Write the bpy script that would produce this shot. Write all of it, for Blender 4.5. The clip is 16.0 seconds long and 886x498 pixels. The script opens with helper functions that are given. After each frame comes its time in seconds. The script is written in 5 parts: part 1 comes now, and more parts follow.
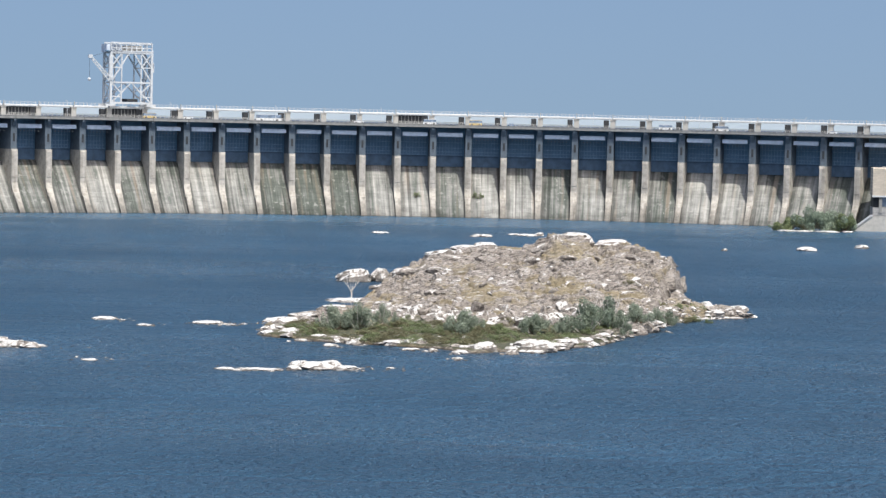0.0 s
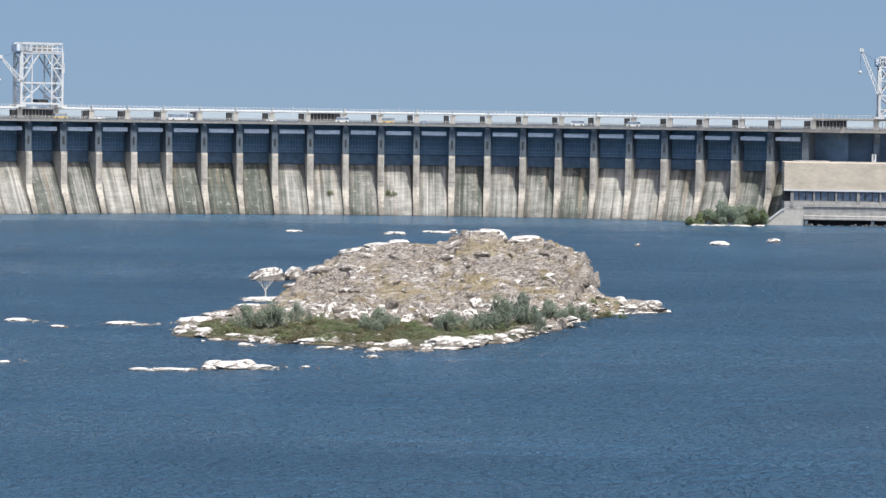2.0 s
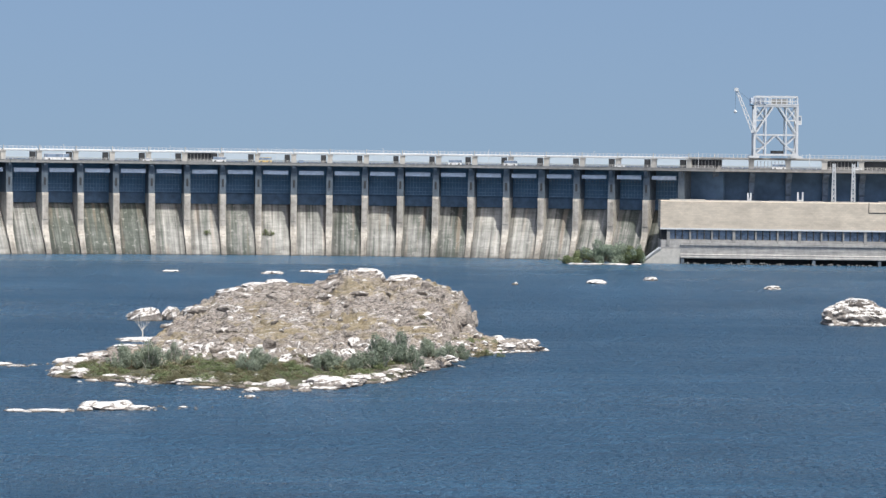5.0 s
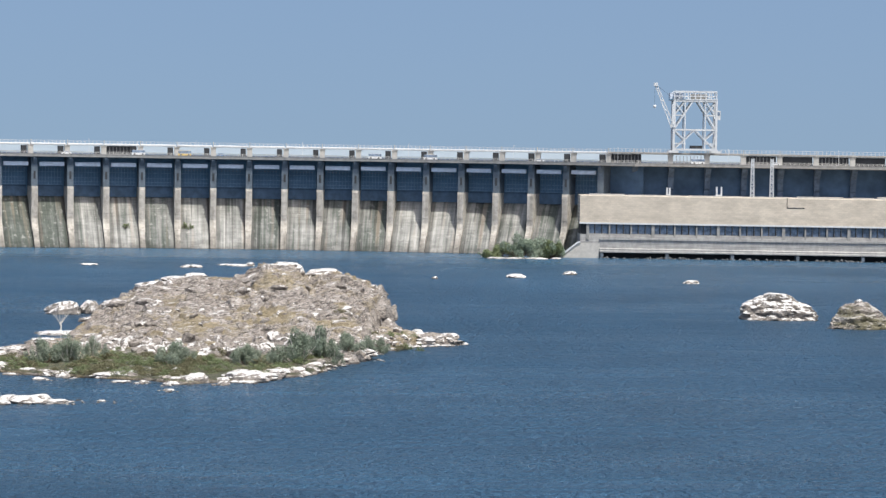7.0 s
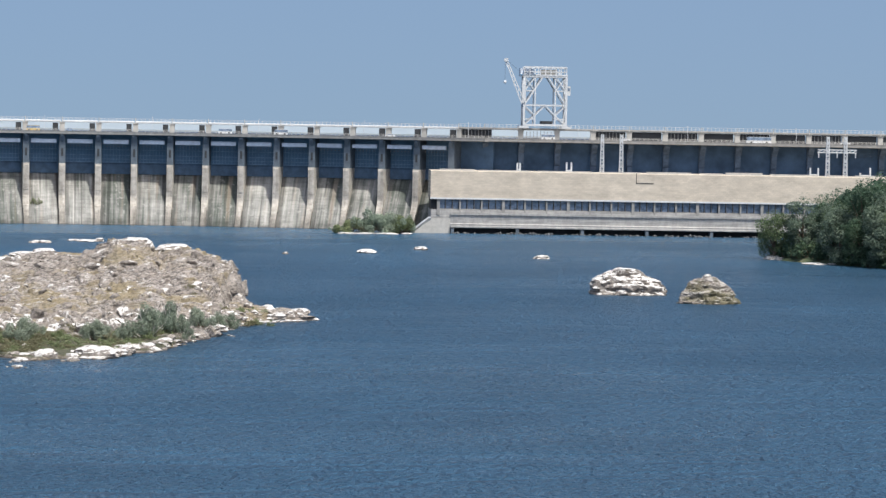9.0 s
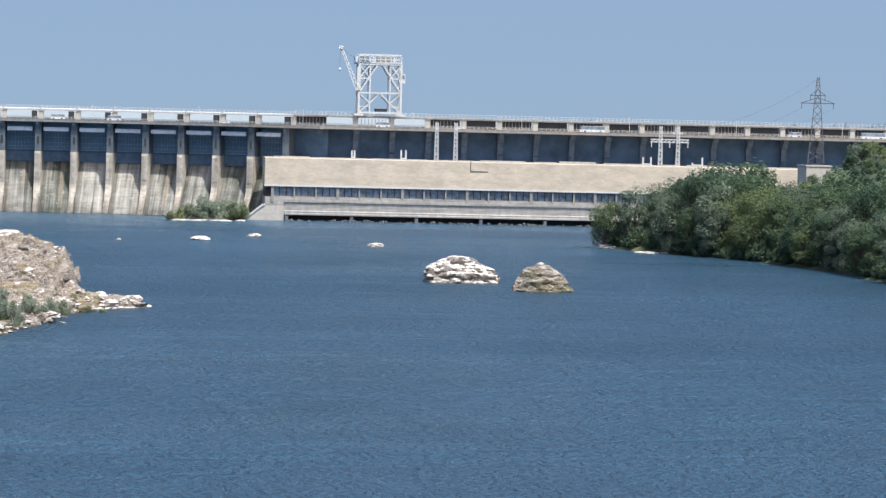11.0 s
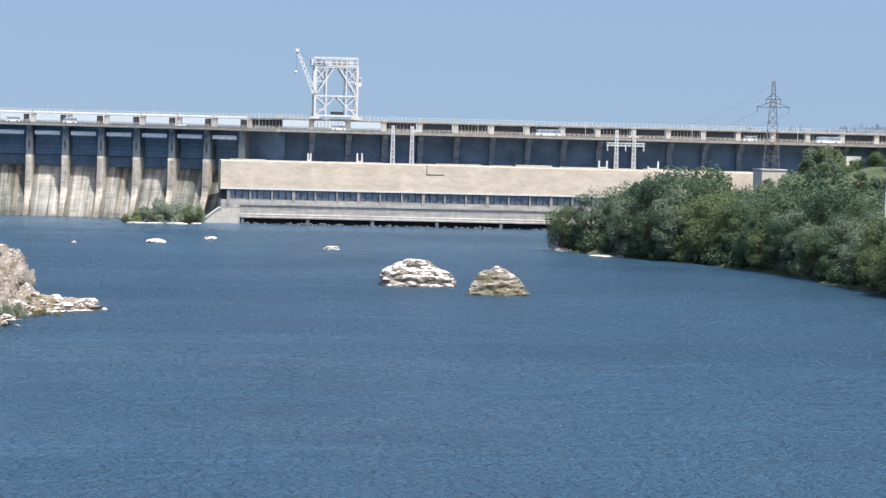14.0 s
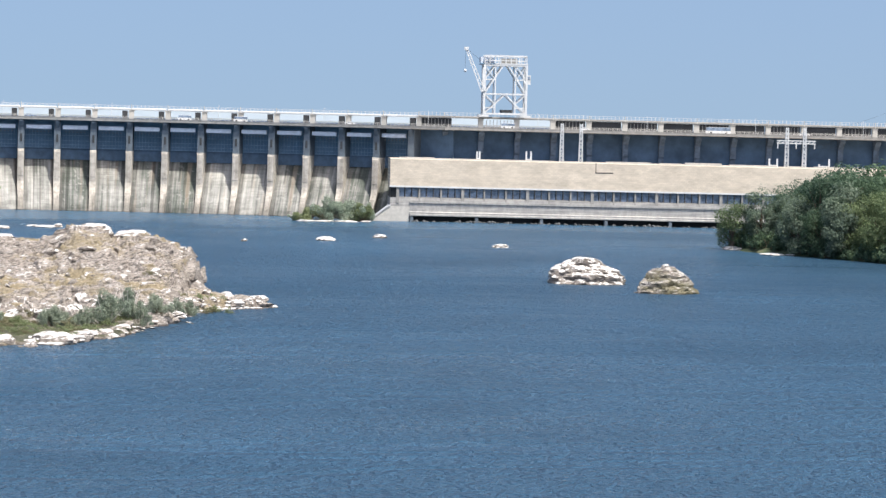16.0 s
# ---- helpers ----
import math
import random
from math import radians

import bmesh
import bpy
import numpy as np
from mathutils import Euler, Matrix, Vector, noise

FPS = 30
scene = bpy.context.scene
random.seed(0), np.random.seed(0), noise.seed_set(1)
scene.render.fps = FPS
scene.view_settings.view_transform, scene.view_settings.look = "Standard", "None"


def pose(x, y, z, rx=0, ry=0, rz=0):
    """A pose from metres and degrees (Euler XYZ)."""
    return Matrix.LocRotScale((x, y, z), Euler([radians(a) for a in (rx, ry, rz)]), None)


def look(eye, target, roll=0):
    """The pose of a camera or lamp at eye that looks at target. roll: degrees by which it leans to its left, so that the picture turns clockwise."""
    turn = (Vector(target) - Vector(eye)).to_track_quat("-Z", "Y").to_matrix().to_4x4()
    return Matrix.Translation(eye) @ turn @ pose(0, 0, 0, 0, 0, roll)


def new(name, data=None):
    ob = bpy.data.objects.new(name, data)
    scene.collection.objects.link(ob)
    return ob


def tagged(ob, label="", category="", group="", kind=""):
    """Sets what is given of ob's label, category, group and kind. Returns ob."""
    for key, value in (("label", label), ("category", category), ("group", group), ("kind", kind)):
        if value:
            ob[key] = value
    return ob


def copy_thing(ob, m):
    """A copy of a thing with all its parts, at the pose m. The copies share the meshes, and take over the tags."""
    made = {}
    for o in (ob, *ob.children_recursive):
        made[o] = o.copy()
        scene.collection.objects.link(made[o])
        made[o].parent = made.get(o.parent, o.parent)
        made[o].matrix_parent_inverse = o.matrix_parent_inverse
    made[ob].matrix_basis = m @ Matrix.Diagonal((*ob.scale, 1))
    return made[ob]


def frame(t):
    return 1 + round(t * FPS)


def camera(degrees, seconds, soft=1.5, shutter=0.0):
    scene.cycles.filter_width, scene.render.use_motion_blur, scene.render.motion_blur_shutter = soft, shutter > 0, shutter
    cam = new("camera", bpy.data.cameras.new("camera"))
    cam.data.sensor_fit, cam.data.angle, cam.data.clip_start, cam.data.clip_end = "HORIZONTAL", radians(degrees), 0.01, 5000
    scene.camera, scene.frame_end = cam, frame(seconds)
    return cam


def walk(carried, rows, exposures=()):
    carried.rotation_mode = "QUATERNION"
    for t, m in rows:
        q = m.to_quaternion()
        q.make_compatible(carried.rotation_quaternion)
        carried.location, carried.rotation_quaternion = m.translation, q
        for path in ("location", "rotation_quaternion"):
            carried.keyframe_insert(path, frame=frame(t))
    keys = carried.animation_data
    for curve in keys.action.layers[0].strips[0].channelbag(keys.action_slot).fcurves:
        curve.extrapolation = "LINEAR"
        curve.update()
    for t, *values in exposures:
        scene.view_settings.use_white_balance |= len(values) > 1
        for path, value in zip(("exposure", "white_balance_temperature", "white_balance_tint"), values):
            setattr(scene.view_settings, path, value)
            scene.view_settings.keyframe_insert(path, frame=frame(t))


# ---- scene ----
SOFT = 1.4
EXPO = [(0.0, 0.04, 6200, 8.2), (9.0, 0.03, 6200, 8.2), (11.5, 0.26, 6320, 9.4), (16.0, 0.39, 6320, 9.4)]
cam = camera(18.0, 16.0, soft=SOFT)
EYE = 46.0
# seconds, yaw, pitch, roll of a camera that pans on one spot
ROWS = [
    (0.0, -0.000, -2.705, 1.325),
    (0.5, -0.450, -2.780, 1.006),
    (1.0, -0.856, -2.856, 0.877),
    (1.5, -1.316, -2.855, 0.781),
    (2.0, -1.770, -2.725, 0.824),
    (2.5, -2.196, -2.537, 0.744),
    (3.0, -2.569, -2.377, 0.766),
    (3.5, -2.928, -2.179, 0.634),
    (4.0, -3.361, -1.997, 0.814),
    (6.3, -5.349, -1.853, 0.817),
    (6.5, -5.497, -1.898, 0.970),
    (7.0, -5.912, -1.986, 0.920),
    (7.5, -6.540, -2.038, 0.855),
    (8.0, -7.519, -2.119, 0.790),
    (8.5, -8.226, -2.235, 0.796),
    (9.0, -8.980, -2.443, 1.017),
    (9.2, -9.987, -2.499, 1.088),
    (11.3, -12.710, -2.614, 1.430),
    (11.5, -13.039, -2.588, 1.426),
    (12.0, -13.931, -2.414, 1.237),
    (12.5, -14.888, -2.433, 1.300),
    (13.0, -15.900, -2.588, 1.442),
    (13.5, -14.771, -2.556, 1.552),
    (14.0, -13.284, -2.537, 1.535),
    (14.5, -12.473, -2.513, 1.377),
    (15.0, -11.792, -2.607, 1.327),
    (15.5, -10.738, -2.693, 1.508),
    (16.0, -9.824, -2.666, 1.438),
    ]
walk(cam, [(t, pose(0, 0, EYE, 90 + pitch, 0, yaw) @ pose(0, 0, 0, 0, 0, roll)) for t, yaw, pitch, roll in ROWS],
     exposures=EXPO)

# ---- light ----
SUN_SIDE, SUN_UP = radians(26.0), radians(64.5)   # to the right of the way from the dam to the camera; height
sun_dir = Vector((math.sin(SUN_SIDE) * math.cos(SUN_UP), -math.cos(SUN_SIDE) * math.cos(SUN_UP), math.sin(SUN_UP)))
world = bpy.data.worlds.new("world")
scene.world = world
world.use_nodes = True
wn = world.node_tree
sky = wn.nodes.new("ShaderNodeTexSky")
sky.sky_type = 'NISHITA'
sky.sun_disc = False
sky.sun_elevation = SUN_UP
sky.sun_rotation = math.pi - SUN_SIDE
sky.air_density, sky.dust_density, sky.ozone_density = 1.0, 4.6, 2.6
# the lower sky is clear and blue: look the sky up a little above the true direction
aim = wn.nodes.new("ShaderNodeTexCoord").outputs["Generated"]
lift, unit = wn.nodes.new("ShaderNodeVectorMath"), wn.nodes.new("ShaderNodeVectorMath")
lift.operation, unit.operation = 'ADD', 'NORMALIZE'
lift.inputs[1].default_value = (0, 0, 0.16)
wn.links.new(aim, lift.inputs[0])
wn.links.new(lift.outputs[0], unit.inputs[0])
wn.links.new(unit.outputs[0], sky.inputs["Vector"])
wn.links.new(sky.outputs[0], wn.nodes["Background"].inputs[0])
wn.nodes["Background"].inputs[1].default_value = 0.152
sun = new("sun", bpy.data.lights.new("sun", "SUN"))
sun.data.energy, sun.data.angle, sun.data.color = 4.7, radians(0.53), (1.0, 0.94, 0.85)
sun.matrix_world = look(sun_dir * 100, (0, 0, 0))


# ---- materials ----
class Mat:
    """A small node builder."""

    def __init__(self, name, rough=0.8, metal=0.0):
        self.m = bpy.data.materials.new(name)
        self.m.use_nodes = True
        self.t = self.m.node_tree
        self.b = self.t.nodes["Principled BSDF"]
        self.b.inputs["Roughness"].default_value = rough
        self.b.inputs["Metallic"].default_value = metal
        self.pos = self.t.nodes.new("ShaderNodeNewGeometry").outputs["Position"]
        self.obj = self.t.nodes.new("ShaderNodeTexCoord").outputs["Object"]

    def link(self, a, b):
        self.t.links.new(a, b)

    def scaled(self, src, s):
        n = self.t.nodes.new("ShaderNodeMapping")
        n.inputs["Scale"].default_value = s if hasattr(s, "__len__") else (s, s, s)
        self.link(src, n.inputs["Vector"])
        return n.outputs[0]

    def noise(self, src, scale, detail=6.0, rough=0.6, stretch=(1, 1, 1)):
        n = self.t.nodes.new("ShaderNodeTexNoise")
        n.inputs["Scale"].default_value = scale
        n.inputs["Detail"].default_value = detail
        n.inputs["Roughness"].default_value = rough
        self.link(self.scaled(src, stretch), n.inputs["Vector"])
        return n.outputs["Fac"]

    def ramp(self, fac, stops):
        n = self.t.nodes.new("ShaderNodeValToRGB")
        e = n.color_ramp.elements
        while len(e) < len(stops):
            e.new(0.5)
        for k, (p, c) in zip(e, stops):
            k.position = p
            k.color = (*c, 1) if hasattr(c, "__len__") else (c, c, c, 1)
        self.link(fac, n.inputs[0])
        return n.outputs[0]

    def mix(self, fac, a, b, how='MIX'):
        n = self.t.nodes.new("ShaderNodeMix")
        n.data_type, n.blend_type = 'RGBA', how
        for sock, v in ((n.inputs[0], fac), (n.inputs[6], a), (n.inputs[7], b)):
            if hasattr(v, "is_linked"):
                self.link(v, sock)
            elif hasattr(v, "__len__"):
                sock.default_value = (*v, 1)
            else:
                sock.default_value = v
        return n.outputs[2]

    def math(self, op, a, b=0.0):
        n = self.t.nodes.new("ShaderNodeMath")
        n.operation = op
        for sock, v in ((n.inputs[0], a), (n.inputs[1], b)):
            if hasattr(v, "is_linked"):
                self.link(v, sock)
            else:
                sock.default_value = v
        return n.outputs[0]

    def random(self):
        return self.t.nodes.new("ShaderNodeObjectInfo").outputs["Random"]

    def island(self):
        return self.t.nodes.new("ShaderNodeNewGeometry").outputs["Random Per Island"]

    def tilted(self, src, degrees):
        """The same coordinates turned about the y axis, for strata that dip."""
        n = self.t.nodes.new("ShaderNodeMapping")
        n.inputs["Rotation"].default_value = (0, radians(degrees), 0)
        self.link(src, n.inputs["Vector"])
        return n.outputs[0]

    def own(self):
        """Object coordinates shifted by a random length, so that copies differ."""
        shift = self.t.nodes.new("ShaderNodeCombineXYZ")
        self.link(self.math('MULTIPLY', self.random(), 260.0), shift.inputs["X"])
        add = self.t.nodes.new("ShaderNodeVectorMath")
        self.link(self.obj, add.inputs[0])
        self.link(shift.outputs[0], add.inputs[1])
        return add.outputs[0]

    def up(self):
        n = self.t.nodes.new("ShaderNodeSeparateXYZ")
        self.link(self.t.nodes.new("ShaderNodeNewGeometry").outputs["Normal"], n.inputs[0])
        return n.outputs["Z"]

    def height(self, src):
        n = self.t.nodes.new("ShaderNodeSeparateXYZ")
        self.link(src, n.inputs[0])
        return n.outputs["Z"]

    def colour(self, c, k=1.0):
        self.link(self.mix(1.0, c, (k, k, k), 'MULTIPLY'), self.b.inputs["Base Color"])
        return self

    def bump(self, fac, dist, strength=1.0):
        n = self.t.nodes.new("ShaderNodeBump")
        n.inputs["Strength"].default_value = strength
        n.inputs["Distance"].default_value = dist
        self.link(fac, n.inputs["Height"])
        self.link(n.outputs[0], self.b.inputs["Normal"])
        return self


def plain(name, c, rough=0.7, metal=0.0, vary=0.25, scale=0.6, k=1.0):
    m = Mat(name, rough, metal)
    dark = tuple(x * (1 - vary) for x in c)
    light = tuple(min(1, x * (1 + vary)) for x in c)
    m.colour(m.ramp(m.noise(m.pos, scale), [(0.3, dark), (0.7, light)]), k)
    m.bump(m.noise(m.pos, scale * 8), 0.02)
    return m.m


M_STEEL_WHITE = plain("white_paint", (0.57, 0.58, 0.58), 0.5, 0.0, 0.1)
M_CONC = plain("concrete", (0.27, 0.262, 0.245), 0.9, 0, 0.2, 0.5)
M_CONC_LIGHT = plain("pale_concrete", (0.45, 0.43, 0.39), 0.9, 0, 0.15, 0.6)
M_GATE = plain("gate_steel", (0.15, 0.255, 0.36), 0.6, 0.2, 0.12, 0.25, 1.0)
M_GATE_RIB = plain("worn_gate_steel", (0.26, 0.37, 0.48), 0.6, 0.1, 0.3, 0.6, 1.0)
# dark blue that stands for the shaded spillway crest
M_CREST_SHADE = plain("wet_gate_steel", (0.085, 0.14, 0.21), 0.6, 0.0, 0.3, 0.3, 1.0)
# wall and buttress colours carry the shade under the road in dark blue
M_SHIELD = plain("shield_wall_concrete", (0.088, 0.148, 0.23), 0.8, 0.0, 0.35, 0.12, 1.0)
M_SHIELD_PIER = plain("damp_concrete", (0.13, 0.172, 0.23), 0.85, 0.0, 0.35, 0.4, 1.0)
M_HOIST = plain("grey_blue_paint", (0.60, 0.64, 0.70), 0.6, 0.0, 0.15, 0.5, 1.0)
# concrete darkened for the pier heads: deck shade put into the colour
M_SHADE_CONC = plain("stained_concrete", (0.10, 0.125, 0.15), 0.85, 0.0, 0.25, 0.4, 1.0)
# near-black; the shade inside openings is put into this colour, cables share it
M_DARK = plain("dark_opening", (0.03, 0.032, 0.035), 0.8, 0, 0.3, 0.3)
M_ASPHALT = plain("asphalt", (0.06, 0.06, 0.06), 0.9, 0, 0.2, 1.0)


def face_mat(name, tone):
    m = Mat(name, 0.9)
    own = m.own()
    wide = m.noise(own, 0.20, 3, 0.55, (1, 0.05, 0.05))
    thin = m.noise(own, 0.75, 4, 0.6, (1, 0.035, 0.035))
    patch = m.noise(own, 0.16, 5, 0.6, (1, 1, 0.8))
    mixed = m.math('ADD', m.math('MULTIPLY', wide, 0.4), m.math('ADD', m.math('MULTIPLY', thin, 0.36), m.math('MULTIPLY', patch, 0.24)))
    shift = m.math('ADD', mixed, m.math('ADD', m.math('MULTIPLY', m.math('SUBTRACT', m.random(), 0.5), 0.05), tone))
    base = m.ramp(shift, [(0.40, (0.07, 0.08, 0.066)), (0.455, (0.12, 0.125, 0.112)), (0.50, (0.186, 0.184, 0.168)), (0.55, (0.25, 0.246, 0.226)), (0.63, (0.39, 0.375, 0.34))])
    tan = m.ramp(m.noise(own, 0.35, 3, 0.5, (1, 0.05, 0.05)), [(0.55, 0.0), (0.68, 0.4)])
    base = m.mix(tan, base, (0.30, 0.225, 0.165))
    # pale scabs where the skin of the concrete has come away, and level construction lifts
    scab = m.ramp(m.noise(own, 0.55, 5, 0.6, (1, 1, 0.55)), [(0.585, 0.0), (0.66, 0.4)])
    base = m.mix(scab, base, (0.38, 0.37, 0.34))
    lifts = m.ramp(m.noise(own, 1.0, 3, 0.55, (0.12, 1.1, 1.1)), [(0.40, 0.87), (0.47, 1.0), (0.62, 1.05)])
    c = m.mix(1.0, base, lifts, 'MULTIPLY')
    # dark seepage bands that run down the slope, and washed strips beside them
    seep = m.ramp(m.noise(own, 0.42, 2, 0.5, (1, 0.02, 0.02)), [(0.37, 0.5), (0.42, 1.0), (0.60, 1.0), (0.66, 1.16)])
    c = m.mix(1.0, c, seep, 'MULTIPLY')
    # bay edges darker: seepage beside the piers, and pier shadow put into the colour
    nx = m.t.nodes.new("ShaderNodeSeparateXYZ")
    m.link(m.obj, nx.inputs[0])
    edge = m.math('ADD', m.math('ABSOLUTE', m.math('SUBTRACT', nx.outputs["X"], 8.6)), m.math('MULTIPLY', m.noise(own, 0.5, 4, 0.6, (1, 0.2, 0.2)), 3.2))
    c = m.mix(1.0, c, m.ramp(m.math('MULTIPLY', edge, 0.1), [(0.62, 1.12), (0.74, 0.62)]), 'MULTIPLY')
    n = m.t.nodes.new("ShaderNodeSeparateXYZ")
    m.link(m.pos, n.inputs[0])
    splash = m.ramp(m.math('ADD', m.math('MULTIPLY', n.outputs["Z"], 0.05), m.math('MULTIPLY', m.noise(own, 0.3, 5, 0.6, (1, 1, 0.5)), 0.5)), [(0.24, 0.5), (0.34, 0.78), (0.5, 1.0)])
    c = m.mix(1.0, c, splash, 'MULTIPLY')
    m.colour(c)
    m.bump(m.noise(m.pos, 2.0), 0.08)
    return m.m


M_FACE = face_mat("streaked_concrete", -0.028)
M_FACE_MOSS = face_mat("algae_stained_concrete", -0.088)
M_FACE_PALE = face_mat("washed_pale_concrete", 0.03)


def pier_mat():
    m = Mat("pier_concrete", 0.9)
    own = m.own()
    st = m.noise(own, 0.5, 6, 0.6, (1, 0.06, 0.06))
    base = m.ramp(st, [(0.3, (0.33, 0.30, 0.255)), (0.55, (0.50, 0.46, 0.40)), (0.75, (0.60, 0.56, 0.495))])
    blot = m.ramp(m.noise(own, 0.4, 8, 0.72), [(0.42, 1.0), (0.70, 0.55)])
    n = m.t.nodes.new("ShaderNodeSeparateXYZ")
    m.link(m.pos, n.inputs[0])
    splash = m.ramp(m.math('ADD', m.math('MULTIPLY', n.outputs["Z"], 0.05), m.math('MULTIPLY', m.noise(own, 0.35, 5, 0.65, (1, 1, 0.6)), 0.6)), [(0.38, 0.42), (0.58, 0.72), (0.74, 1.0)])
    m.colour(m.mix(1.0, m.mix(1.0, base, blot, 'MULTIPLY'), splash, 'MULTIPLY'))
    m.bump(m.noise(m.pos, 2.0), 0.05)
    return m.m


M_PIER = pier_mat()


def water_mat(name, deep, chop=1.0):
    m = Mat(name, 0.25)
    m.b.inputs["IOR"].default_value = 1.33
    patch = m.noise(m.pos, 0.007, 5, 0.62, (0.45, 1.5, 1))
    streak = m.ramp(m.noise(m.pos, 0.012, 4, 0.6, (0.25, 1.9, 1)), [(0.47, 0.0), (0.5, 0.3), (0.53, 0.0)])
    wavelet = m.noise(m.pos, 1.25, 3, 0.6, (0.6, 0.5, 1))
    ripple = m.noise(m.pos, 0.5, 4, 0.6, (0.6, 0.5, 1))
    swell = m.noise(m.pos, 0.16, 3, 0.55, (0.8, 0.6, 1))
    h = m.math('ADD', m.math('MULTIPLY', wavelet, 1.5), m.math('ADD', m.math('MULTIPLY', ripple, 1.5), m.math('MULTIPLY', swell, 1.2)))
    # sheltered water lies calmer towards the dam's foot
    n = m.t.nodes.new("ShaderNodeSeparateXYZ")
    m.link(m.pos, n.inputs[0])
    shelter = m.ramp(m.math('ADD', m.math('MULTIPLY', n.outputs["Y"], 0.001), m.math('MULTIPLY', m.noise(m.pos, 0.03, 4, 0.6, (0.4, 1.2, 1)), 0.08)), [(0.95, 1.0), (0.999, 0.0)])
    strip = m.ramp(m.math('ADD', m.math('MULTIPLY', n.outputs["Y"], 0.0007), m.math('MULTIPLY', m.noise(m.pos, 0.03, 4, 0.6, (0.4, 1.2, 1)), 0.05)), [(0.825, 1.0), (0.86, 0.0)])
    calm = m.math('MULTIPLY', m.math('ADD', m.math('MULTIPLY', shelter, 0.3), 0.7), m.math('ADD', m.math('MULTIPLY', strip, 0.45), 0.55))
    wind = m.math('SUBTRACT', m.math('ADD', patch, 0.6), streak)
    m.bump(m.math('MULTIPLY', m.math('MULTIPLY', h, wind), calm), 5.0 * chop, 1.0)
    gloss = m.math('ADD', m.math('MULTIPLY', patch, 0.6), m.math('MULTIPLY', wavelet, 0.4))
    m.link(m.math('MULTIPLY', m.ramp(gloss, [(0.36, 0.22), (0.62, 0.42)]), m.math('ADD', m.math('MULTIPLY', strip, 0.3), 0.7)), m.b.inputs["Roughness"])
    tone = m.ramp(m.noise(m.pos, 0.03, 5, 0.6, (0.6, 0.5, 1)), [(0.3, tuple(c * 0.85 for c in deep)), (0.7, tuple(c * 1.15 for c in deep))])
    m.colour(tone)
    return m.m


M_WATER = water_mat("river_water", (0.042, 0.112, 0.192))
M_WATER_FLAT = water_mat("reservoir_water", (0.02, 0.045, 0.075), 0.5)


def rock_mat(name, white=0.0, tone=1.0, top=0.22):
    m = Mat(name, 0.92)
    g = m.noise(m.pos, 0.35, 8, 0.65)
    base = m.ramp(g, [(0.3, (0.15, 0.13, 0.11)), (0.45, (0.265, 0.232, 0.20)), (0.6, (0.36, 0.322, 0.285)), (0.75, (0.47, 0.435, 0.40))])
    crack = m.ramp(m.noise(m.pos, 1.1, 6, 0.7, (1, 1, 2.2)), [(0.38, 0.3 * tone), (0.5, tone)])
    base = m.mix(1.0, base, crack, 'MULTIPLY')
    guano = m.math('ADD', m.noise(m.pos, 0.5, 7, 0.7), m.math('MULTIPLY', m.math('SUBTRACT', m.up(), 0.72), top))
    w = m.ramp(guano, [(0.59 - white, 0.0), (0.65 - white, 0.9)])
    n = m.t.nodes.new("ShaderNodeSeparateXYZ")
    m.link(m.pos, n.inputs[0])
    wet = m.ramp(m.math('ADD', n.outputs["Z"], m.math('MULTIPLY', m.noise(m.pos, 0.8, 4, 0.6), 0.5)), [(0.33, 0.28), (0.5, 1.0)])
    m.colour(m.mix(1.0, m.mix(w, base, (0.70, 0.675, 0.64)), wet, 'MULTIPLY'))
    m.bump(m.noise(m.pos, 1.3, 8, 0.75), 0.5)
    return m.m


M_ROCK = rock_mat("granite", 0.0)
M_LEDGE = rock_mat("ledge_granite", 0.035)
M_ROCK_WHITE = rock_mat("whitened_granite", 0.15, 1.0, 0.20)
M_ROCK_STREAK = rock_mat("streaked_granite", 0.13, 0.8)


